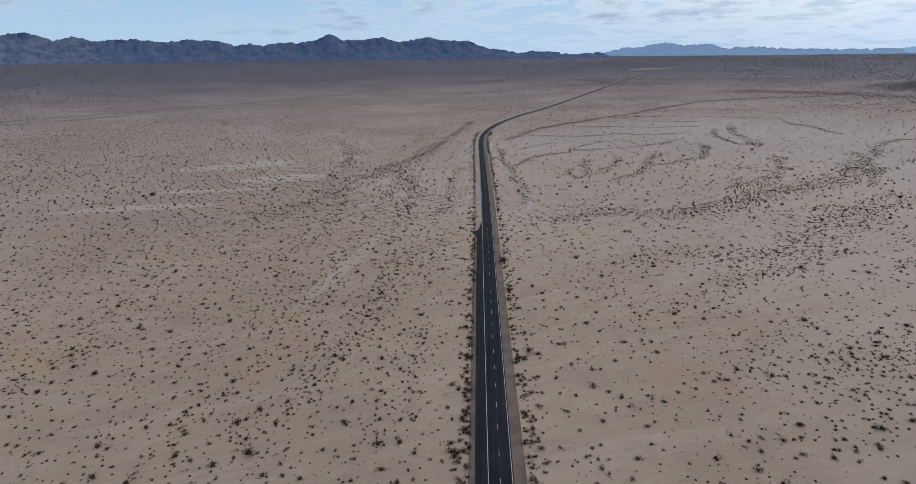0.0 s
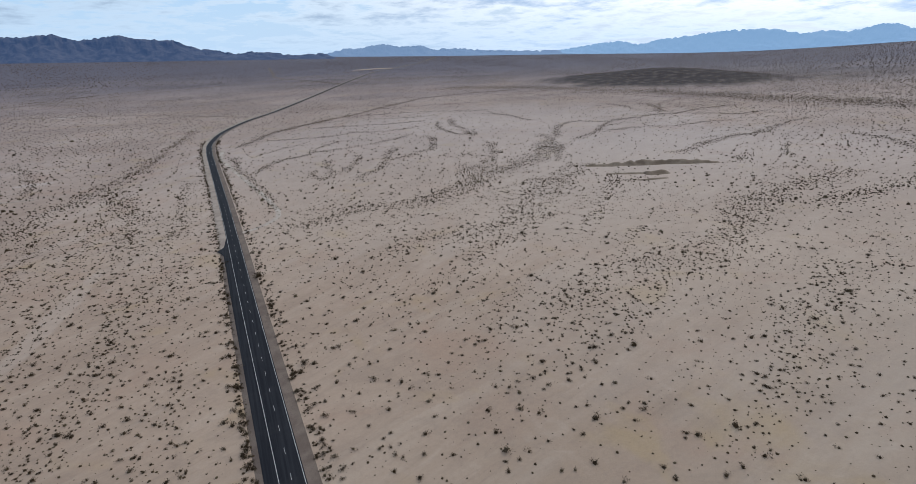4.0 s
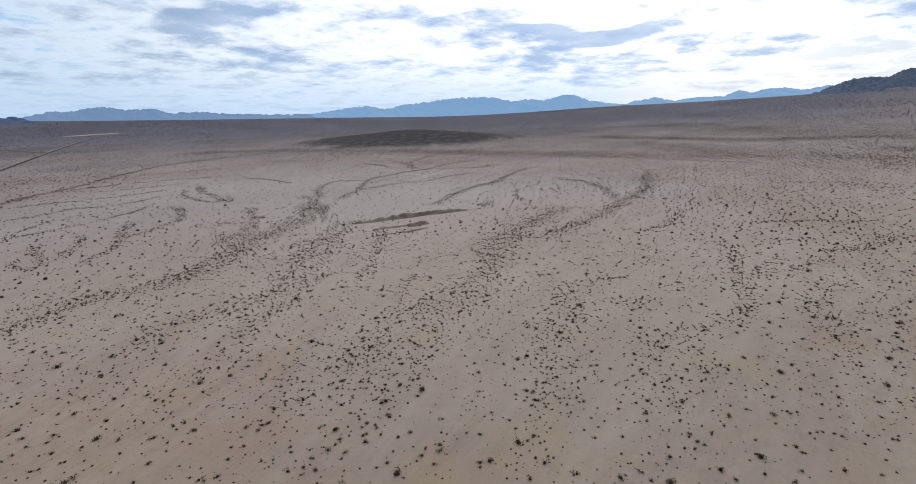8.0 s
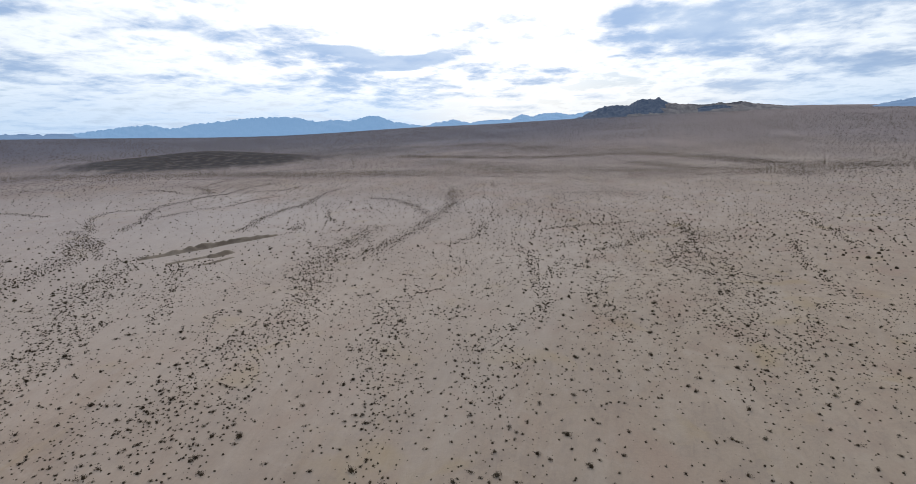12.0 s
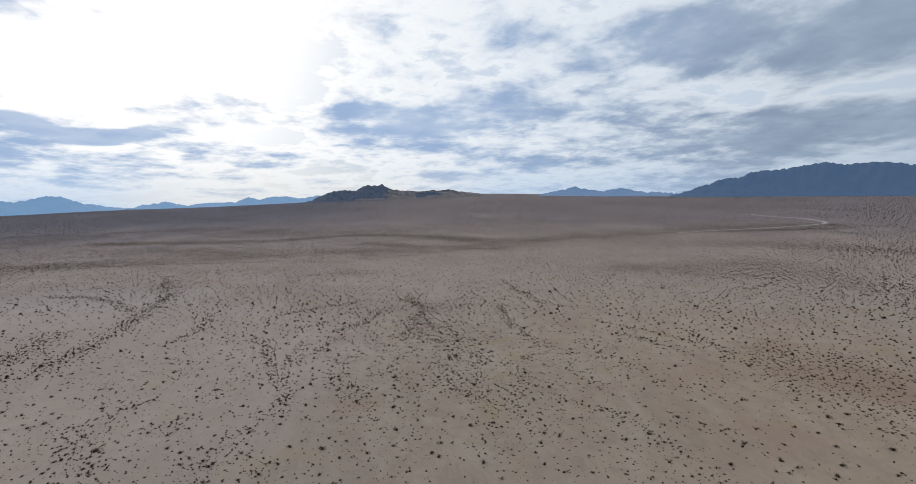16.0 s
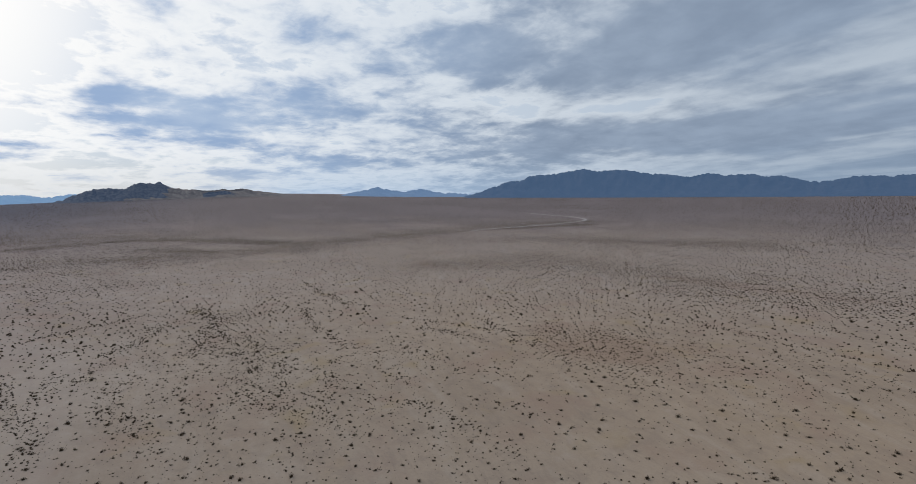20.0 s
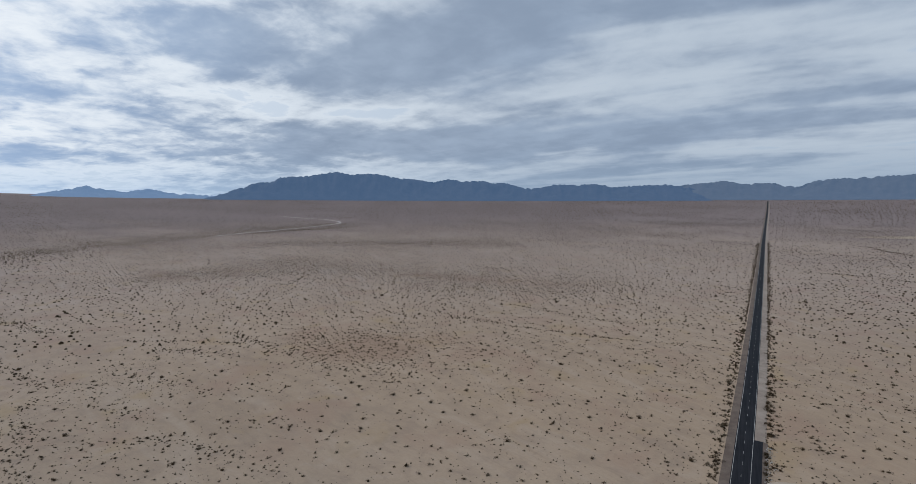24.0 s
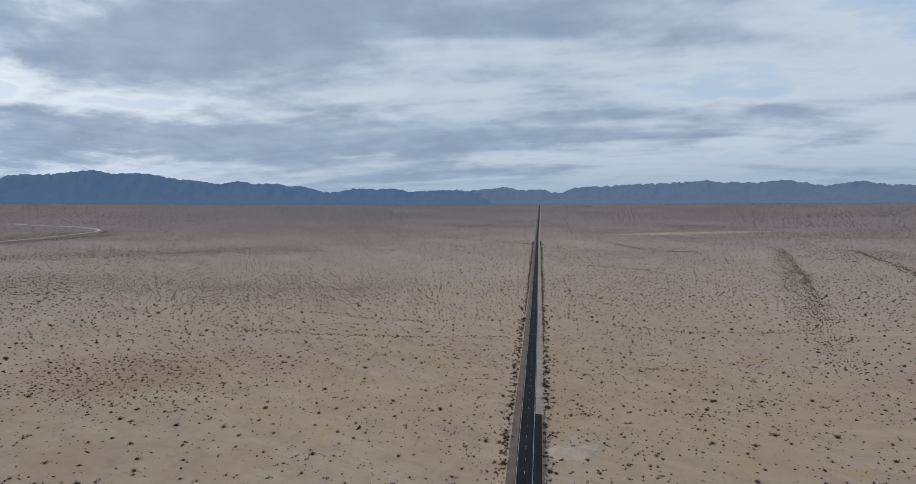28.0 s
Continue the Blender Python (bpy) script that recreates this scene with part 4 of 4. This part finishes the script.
WASHES += [
    (6, 0.56, [(271, -59), (252, -67), (230, -56)]),
    (6, 0.72, [(282, -120), (266, -132), (255, -146), (231, -150), (208, -153), (183, -150)]),
    (6, 0.8, [(419, -233), (388, -246), (354, -253)]),
    (7, 0.64, [(392, -287), (368, -288)]),
    (5, 0.56, [(470, -235), (436, -250), (402, -268), (348, -285), (312, -283), (254, -283), (203, -272)]),
    (24, 0.42, [(338, -308), (316, -337), (282, -350), (234, -329)]),
    (4, 0.64, [(307, -470), (280, -459), (247, -449), (214, -450)]),
    (70, 0.34, [(827, -474), (747, -546), (672, -610), (604, -666), (507, -673), (441, -695), (363, -757)]),
]
WASHES += [
    (50, 0.32, [(372, -579), (357, -613), (308, -645)]),
    (110, 0.32, [(1060, -961), (931, -1026), (817, -1081), (589, -1223)]),
    (6, 0.56, [(342, -146), (311, -150), (298, -152)]),
    (6, 0.56, [(286, -209), (258, -216)]),
    (6, 0.48, [(377, -188), (337, -193), (291, -194)]),
    (5, 0.48, [(237, -174), (215, -188), (185, -191)]),
    (110, 0.42, [(1414, 510), (1356, 388), (1238, 256), (1236, 149), (1178, 33), (1173, -85), (1225, -222), (1288, -387), (1368, -589), (1452, -1061), (1430, -1545)]),
    (140, 0.32, [(2222, 796), (2135, 523), (1798, 215), (1707, -125)]),
]
# washes of the south
WASHES += [
    (4, 0.8, [(270, -457), (203, -447), (145, -446), (90, -448), (12, -453)]),
    (5, 0.7, [(417, -294), (322, -281), (240, -267)]),
    (24, 0.42, [(345, -316), (273, -305), (217, -304)]),
    (90, 0.34, [(782, -694), (598, -677), (394, -669), (290, -642), (226, -703)]),
    (80, 0.30, [(800, -573), (746, -614), (686, -657)]),
    (16, 0.55, [(-603, -1303), (-451, -937), (-370, -726), (-310, -587), (-263, -474), (-230, -396)]),
    (14, 0.45, [(-442, -936), (-324, -646), (-264, -491)]),
    (4, 0.7, [(-34, -544), (-120, -501), (-190, -495), (-256, -509)]),
    (4, 0.8, [(-71, -295), (-101, -297), (-133, -312), (-159, -331)]),
]
WASHES += [
    (4, 1.2, [(-27, -287), (-37, -294)]),
    (4, 0.6, [(-57, -360), (-90, -373), (-127, -375)]),
    (4, 0.6, [(-83, -991), (-181, -966), (-251, -875)]),
    (4, 0.6, [(229, -536), (127, -510), (44, -529)]),
    (4, 1.1, [(35, -1418), (-28, -1444)]),
    (10, 0.6, [(-233, -1487), (-303, -1275), (-410, -1262)]),
]
# the berms of the old roads to the north
WASHES += [
    (6, .9, [(-1500, 800), (-1055, 1056), (-804, 1374), (-615, 1604), (-305, 1981), (51, 2283)]),
    (7, 1.0, [(336, 3300), (297, 2776), (280, 2476), (366, 2230), (455, 1968)]),
    (6, .8, [(280, 2476), (136, 2328), (-50, 2202)]),
]
# broad belts of thicker scrub far off
WASHES += [
    (40, .8, [(1386, -36), (1233, -208), (1297, -468), (1392, -861), (1313, -1449)]),
    (64, .6, [(706, 1570), (891, 1385), (1058, 930), (1138, 399), (1219, -36), (1176, -336)]),
    (60, .8, [(1618, 704), (1557, 272), (1645, -45), (1325, -377)]),
    (9, 1.0, [(-748, -1269), (-655, -976), (-560, -760)]),
    (10, 1.0, [(-594, -1270), (-427, -837), (-310, -582)]),
]


LATTICE = RNG.random((256, 256))


def drift_noise(u, v):
    """Smooth noise from a lattice of random numbers, 0 to 1."""
    iu, iv = np.floor(u).astype(int), np.floor(v).astype(int)
    fu, fv = u - iu, v - iv
    fu, fv = fu * fu * (3 - 2 * fu), fv * fv * (3 - 2 * fv)
    g = lambda a, b: LATTICE[(iu + a) % 256, (iv + b) % 256]
    return (g(0, 0) * (1 - fu) + g(1, 0) * fu) * (1 - fv) + (g(0, 1) * (1 - fu) + g(1, 1) * fu) * fv


# how thickly the scrub stands along the washes, on a raster of the plain
PIXEL, REACH = 2.5, 2400.0


def wash_raster(washes):
    k = int(2 * REACH / PIXEL)
    field = np.zeros((k, k), np.float32)
    for width, rate, pts in washes:
        sigma = max(width * 0.62, 2.8)
        line = spline(pts, 4.0)
        d = np.arange(len(line)) * 4.0
        n = normals(line)
        sway = min(1.0, width / 8) * (2.6 * np.sin(d / 31 + width) + 1.6 * np.sin(d / 13 + 1 + pts[0][0]))
        # a wash swells, thins out and breaks off along its length
        pulse = 0.60 + 0.60 * drift_noise(d / 34 + pts[0][0] * .37, d * 0 + pts[0][1] * .53)
        fade = np.clip(np.minimum(d + 8, d[-1] - d + 8) / 36, 0, 1) ** 0.5 * pulse
        span = int(sigma * 2.5 / PIXEL) + 1
        for (x, y), f in zip(line + n * sway[:, None], fade):
            i, j = int((x + REACH) / PIXEL), int((y + REACH) / PIXEL)
            if not (span < i < k - span - 1 and span < j < k - span - 1):
                continue
            gx = (np.arange(i - span, i + span + 1) + 0.5) * PIXEL - REACH - x
            gy = (np.arange(j - span, j + span + 1) + 0.5) * PIXEL - REACH - y
            bump = f * rate * np.exp(-(gx[:, None] ** 2 + gy[None] ** 2) / (2 * sigma ** 2))
            here = field[i - span:i + span + 1, j - span:j + span + 1]
            np.maximum(here, bump, out=here)
    return field


WASH_FIELD = wash_raster(WASHES)


def wash_share(x, y):
    """How thickly the washes stand with scrub at a place, with a ragged edge."""
    wx = x + 6 * (drift_noise(x / 14, y / 14 + 50) - 0.5)
    wy = y + 6 * (drift_noise(x / 14 + 90, y / 14) - 0.5)
    k = len(WASH_FIELD)
    i = np.clip(((wx + REACH) / PIXEL).astype(int), 0, k - 1)
    j = np.clip(((wy + REACH) / PIXEL).astype(int), 0, k - 1)
    return WASH_FIELD[i, j]


def rill_share(x, y):
    """Small scrub gathers along countless faint rills that fan out downhill."""
    south = (x <= 0) & (y < 0)
    fan = np.where(x > 0, y / (1 + np.minimum(x, 900) / 450), np.where(south, y, 0.75 * y + 0.9 * x))
    along = np.where((x > 0) | south, x, y * 0.9 - x * 0.4)
    f = 0.42 * drift_noise(along / 70 + 40, fan / 17) + 0.36 * drift_noise(along / 27, fan / 7 + 90) + 0.22 * drift_noise(x / 20 + 13, y / 20)
    return np.clip((f - 0.38) / 0.24, 0, 1)


def belt_share(x, y):
    """Thick and thin belts of the open plain."""
    f = 0.5 * drift_noise(x / 240 + 9, y / 240 + 31) + 0.3 * drift_noise(x / 95 + 70, y / 95 + 3) + 0.2 * drift_noise(x / 40 + 7, y / 40 + 55)
    return np.clip((f - 0.33) / 0.30, 0, 1)


def quartered(g, k):
    """Random order of the four cells of every two by two block of a k by k lattice."""
    order = g.random((k // 2, k // 2, 4)).argsort(-1)
    return order.reshape(k // 2, k // 2, 2, 2).transpose(0, 2, 1, 3).reshape(k, k)


def apart(xy, gap, rad=None):
    """Drops points that share a square of a lattice with another."""
    for shift in (0.0, 0.5):
        spot = np.floor(xy / gap + shift).astype(np.int64)
        first = np.sort(np.unique(spot[:, 0] * 1000000 + spot[:, 1], return_index=True)[1])
        xy, rad = xy[first], rad if rad is None else rad[first]
    return xy if rad is None else (xy, rad)


def plain_points(r0, r1, cell, share, seed):
    """Places for bushes: evenly spaced as thirsty desert bushes are, thinned to the given share."""
    g = np.random.default_rng(seed)
    k = int(2.9 * r1 / cell / 4) * 4
    fine, coarse = quartered(g, k), np.kron(quartered(g, k // 2), np.ones((2, 2), int))
    rank = (fine * 4 + coarse + g.random((k, k))) / 16
    u, v = np.meshgrid(np.arange(k) - k / 2, np.arange(k) - k / 2, indexing="ij")
    loose = 0.55 if r0 < 500 else 0.42 if r0 < 1000 else 0.6
    u, v = (u + g.uniform(-loose, loose, u.shape)) * cell, (v + g.uniform(-loose, loose, u.shape)) * cell
    a = 0.53 + 0.37 * seed
    x, y = math.cos(a) * u - math.sin(a) * v, math.sin(a) * u + math.cos(a) * v
    r, az = np.hypot(x, y), np.degrees(np.arctan2(x, y)) % 360
    ok = (r >= r0) & (r < r1) & ((az < 224) | (az > 306))
    x, y, rank = x[ok], y[ok], rank[ok]
    keep = rank < share(x, y)
    return apart(np.stack([x, y], 1)[keep], cell * 0.75)


def off_road(xy):
    return np.abs(xy[:, 0] - np.interp(xy[:, 1], _road_y, ROAD_LINE[:, 0]))


# layers of scrub: from, to, spacing, share of places taken, usual radius, how even the sizes are
def west(x, y):
    """1 on the evenly grown plain west of the highway."""
    return np.clip((np.interp(y, _road_y, ROAD_LINE[:, 0]) - x - 8) / 30, 0, 1) * np.clip((y - 40) / 80, 0, 1)


def bare_fan(x, y):
    """1 on the pale north-eastern fan, where little grows off the rills."""
    return np.clip(1.6 - np.hypot((x - 300) / 420, (y - 780) / 400) * 1.3, 0, 1)


LAYERS = [
    # large creosotes, each well apart from the next
    (60, 500, 6.2, lambda x, y: 0.13 + 0.14 * belt_share(x, y) + 0.2 * wash_share(x, y) + 0.14 * west(x, y), 1.08, 12),
    (500, 1250, 4.4, lambda x, y: (0.13 + 0.20 * belt_share(x, y) + 0.10 * west(x, y)) * (1 - 0.6 * bare_fan(x, y)), 0.94, 7),
    # bushes of middling size, mostly where water gathers
    (60, 500, 3.4, lambda x, y: 0.10 + 0.24 * rill_share(x, y) + 0.26 * west(x, y), 0.58, 9),
    # small bursage between them
    (60, 460, 2.0, lambda x, y: 0.04 + 0.20 * rill_share(x, y) + 0.06 * west(x, y), 0.30, 6),
    # the thick lines along the washes
    (60, 460, 2.0, lambda x, y: 0.80 * wash_share(x, y), 0.62, 6),
    (460, 1050, 2.0, lambda x, y: 0.80 * wash_share(x, y), 0.66, 7),
    (1050, 2400, 3.2, lambda x, y: 0.75 * wash_share(x, y), 1.0, 8),
    # the far plain, where only the larger ones are told apart
    (1250, 2300, 6.0, lambda x, y: (0.14 + 0.40 * belt_share(x, y)) * (1 - 0.6 * bare_fan(x, y)), 1.2, 10),
    (2300, 4700, 13.0, lambda x, y: 0.20 + 0.42 * belt_share(x * 0.6, y * 0.6), 2.15, 10),
]


def make_scrub():
    xy, rad = [], []
    for k, (r0, r1, cell, share, usual, even) in enumerate(LAYERS):
        p = plain_points(r0, r1, cell, share, 3 + k)
        xy.append(p)
        rad.append(usual * RNG.gamma(even, 1 / even, len(p)))
    # bushes fed by the run-off along both road edges
    count = 5200
    y = RNG.uniform(-1500, 900, count)
    side = np.where(RNG.random(count) < .5, -1, 1)
    xy.append(np.stack([np.interp(y, _road_y, ROAD_LINE[:, 0]) + side * (HALF + 5.2 + RNG.gamma(1.3, 1.5, count)), y], 1))
    rad.append(RNG.gamma(5.0, 0.16, count))
    xy, rad = np.vstack(xy), np.concatenate(rad)
    ok = off_road(xy) > HALF + 4.9
    xy, rad = xy[ok], np.clip(rad[ok], 0.16, 5.0)
    # no two bushes on one spot
    xy, rad = apart(xy, 1.1, rad)
    dist = np.hypot(*xy.T)
    dry = RNG.random(len(xy)) < np.where(rad > 0.75, 0.14, 0.3)
    close, mid = dist < 460, (dist >= 460) & (dist < 1100)
    tall = rad > 0.72
    levels = ((close & tall, [np.concatenate([mound_triangles(6, 2, s) * (.5, .5, .75), bush_triangles(150, 0.16, s, stems=7)]) for s in range(8)]),
              (close & ~tall & (rad > 0.3), [np.concatenate([mound_triangles(6, 2, s + 20) * (.85, .85, .95), bush_triangles(14, 0.24, s + 20)]) for s in range(8)]),
              (close & (rad <= 0.3), [mound_triangles(5, 1, s + 100) for s in range(6)]),
              (mid, [np.concatenate([mound_triangles(5, 2, s + 40) * (.85, .85, 1.1), bush_triangles(5, 0.34, s + 40)]) for s in range(8)]),
              ((dist >= 1100) & (dist < 1500), [mound_triangles(5, 2, s + 60) * (.95, .95, 1.05) for s in range(8)]),
              (dist >= 1500, [mound_triangles(4, 1, s + 80) * (1.0, 1.0, 1.2) for s in range(8)]))
    for k, (m, kinds) in enumerate(levels):
        for part_of, mat, label in ((~dry, LEAF, "dark olive creosote scrub scattered over the sand"), (dry, LEAF_DRY, "dry brown burro-bush scrub scattered over the sand")):
            pick = m & part_of
            me = scatter_mesh("desert_scrub", xy[pick], rad[pick], kinds, mat, 70 + k)
            tagged(new("desert_scrub", me), label, "desert scrub", kind="stuff")


make_scrub()


# ---------------------------------------------------------------- single bushes near the road and the hovering point
def bush_part(name, tri, mat):
    v = tri.reshape(-1, 3)
    return mesh_from(name, v, np.arange(len(v), dtype=np.int32).reshape(-1, 3), mat)


def stem_mesh(seed, count=9):
    """Bare crooked stems that fan out from the root."""
    g = np.random.default_rng(seed)
    v, f = [], []
    for k in range(count):
        a, lean = g.uniform(0, 2 * math.pi), g.uniform(0.25, 0.8)
        prev = None
        for j, t in enumerate((0.0, 0.45, 1.0)):
            r = 0.045 * (1 - 0.75 * t)
            bend = a + 0.35 * math.sin(3 * t + k)
            c = Vector((math.cos(bend) * lean * t, math.sin(bend) * lean * t, -0.06 + t * g.uniform(0.7, 0.85)))
            ring = [len(v) + i for i in range(3)]
            v += [tuple(c + Vector((math.cos(i * 2.094) * r, math.sin(i * 2.094) * r, 0))) for i in range(3)]
            if prev:
                f += [(prev[i], prev[(i + 1) % 3], ring[(i + 1) % 3], ring[i]) for i in range(3)]
            prev = ring
    return mesh_from("stems", v, f, STEM)


def creosote(seed, mat, label):
    root = tagged(new("creosote_bush"), label, "bush", "bushes on the plain")
    part("stems", stem_mesh(seed), root)
    part("foliage", bush_part("foliage", bush_triangles(150, 0.17, seed + 100, low=0.10, tall=0.78), mat), root)
    return root


BUSH_SPOTS = [
    [(-8, 198, 1.5), (-8, 188, 1.5), (-8, 169, 1.6), (-8, 164, 1.2), (-8, 159, 1.7), (-8, 150, 1.9), (-8, 142, 1.9), (-11, 174, 1.4), (-11, 132, 1.5), (-10, 128, 1.3), (-7, 125, 1.5), (-9, 120, 1.4), (-11, 224, 1.2), (-10, 255, 1.2), (-10, 294, 1), (17, 193, 2.3), (19, 174, 1.6), (16, 164, 1.3), (18, 156, 1.4), (15, 144, 1.2), (17, 134, 1.5), (18, 128, 1.4), (17, 124, 1), (13, 121, 1.5), (40, 169, 1.5), (33, 200, 1.3), (28, 153, 1.1), (31, 143, 1.1), (31, 131, 1), (35, 126, 1.1)],
    [(27, 164, 0.9), (11, 184, 1.3), (11, 175, 1.2), (11, 169, 1.1), (19, 207, 1.1), (13, 152, 1.2), (10, 222, 1.2), (-36, 136, 1), (-31, 138, 1), (-40, 163, 0.9), (-46, 165, 1.1), (-23, 120, 0.9), (-46, 251, 0.8), (-15, 128, 0.8), (-37, 179, 0.8), (43, 122, 1.1), (120, 106, 1.5), (173, 99, 1.4), (213, 15, 1.5), (203, 29, 1.4), (185, 55, 1.2), (165, 40, 1.3), (182, 38, 1.1), (166, 19, 1.1), (176, 4, 1.1), (152, 45, 1.2), (115, 135, 1.1), (98, 133, 1.2), (105, 147, 1.3), (89, 141, 1.1)],
    [(87, 172, 1.2), (85, 178, 1.2), (31, 199, 1.6), (51, 211, 1.2), (118, 168, 1.2), (183, 3, 1), (254, 62, 1.1), (241, -62, 1), (280, -99, 1), (197, -114, 1.1), (192, -124, 1), (182, -149, 1), (211, -185, 1.1), (216, -106, 1), (183, -184, 1.1), (172, -186, 1), (172, -231, 1.1), (177, -260, 1.1), (212, -351, 1.1), (237, -100, 1.1), (211, -186, 1.1), (178, -171, 1), (124, -188, 1.1), (113, -204, 1), (87, -206, 1), (41, -340, 1.2), (45, -272, 1), (233, -148, 1), (305, -153, 1), (171, -228, 1.1)],
    [(98, -282, 1), (14, -287, 1.7), (9, -272, 1.4), (11, -263, 1.5), (12, -258, 1.6), (12, -250, 1.5), (11, -230, 2.4), (12, -239, 1.5), (9, -305, 1.3), (7, -313, 1), (-15, -415, 1.2), (-14, -341, 1.5), (-13, -318, 1.3), (-12, -281, 1.5), (-9, -273, 1.2), (-9, -253, 2.2), (-8, -237, 2), (-9, -263, 1.1), (-13, -223, 1.3), (-33, -291, 1.2), (-31, -290, 1.1), (-35, -289, 1.2), (-30, -257, 1.3), (-61, -245, 1.5), (-46, -235, 1.2), (-56, -235, 1.2), (-59, -235, 1.1), (-59, -227, 1.1), (-51, -245, 0.9), (-20, -225, 1)],
    [(29, -263, 1), (24, -251, 0.9), (30, -243, 1.2), (29, -293, 1.1), (18, -221, 1), (-10, -217, 1.2)],
]


def make_bushes():
    g = np.random.default_rng(23)
    kinds = [creosote(s, LEAF, "dark olive creosote bush standing on bare sand") for s in range(5)]
    kinds += [creosote(s + 10, LEAF_DRY, "half-dry brown creosote bush standing on bare sand") for s in range(2)]
    spots = [s for row in BUSH_SPOTS for s in row]
    # more of them along the highway, where the run-off feeds them
    for k in range(170):
        y = g.uniform(-520, 420)
        side = 1 if g.random() < 0.5 else -1
        x = float(np.interp(y, _road_y, ROAD_LINE[:, 0])) + side * (HALF + 6.2 + g.gamma(1.2, 1.6))
        spots.append((x, y, float(np.clip(g.normal(1.05, 0.3), 0.55, 1.9))))
    used = set()
    for x, y, size in spots:
        if abs(x - float(np.interp(y, _road_y, ROAD_LINE[:, 0]))) < HALF + 4.8:
            x += 1.8 * (1 if x > np.interp(y, _road_y, ROAD_LINE[:, 0]) else -1)
        k = int(g.integers(0, len(kinds))) if size < 1.9 else int(g.integers(0, 5))
        m = pose(x, y, height(x, y), 0, 0, g.uniform(0, 360)) @ Matrix.Diagonal((size * g.uniform(.9, 1.1), size, size * g.uniform(.75, .95), 1))
        if k not in used:
            used.add(k)
            kinds[k].matrix_basis = m
        else:
            b = copy_thing(kinds[k], Matrix())
            b.matrix_basis = m
    for k, ob in enumerate(kinds):
        if k not in used:
            ob.matrix_basis = pose(60 + 9 * k, 180, height(60 + 9 * k, 180))


make_bushes()


# ---------------------------------------------------------------- stones and the paved turnout by the highway
def make_riprap():
    g = np.random.default_rng(5)
    v, f = [], []
    base = np.array([(1, 0, 0), (-1, 0, 0), (0, 1, 0), (0, -1, 0), (0, 0, 1), (0, 0, -1)], float)
    tri = [(0, 2, 4), (2, 1, 4), (1, 3, 4), (3, 0, 4), (2, 0, 5), (1, 2, 5), (3, 1, 5), (0, 3, 5)]
    for k in range(900):
        y = g.uniform(-282, -205)
        x = float(np.interp(y, _road_y, ROAD_LINE[:, 0])) - HALF - 4.4 - abs(g.normal(0, 2.1))
        s = g.uniform(0.12, 0.42)
        p = base * g.uniform(0.6, 1.2, (6, 1)) * s
        a = g.uniform(0, 6.28)
        p = p @ np.array([(math.cos(a), math.sin(a), 0), (-math.sin(a), math.cos(a), 0), (0, 0, 0.7)])
        n = len(v)
        v += [tuple(q) for q in p + (x, y, height(x, y) + 0.25 * s)]
        f += [tuple(i + n for i in t) for t in tri]
    tagged(new("riprap", mesh_from("riprap", v, f, STONE)), "grey broken stones dumped along the road edge", "stones", kind="stuff")


make_riprap()
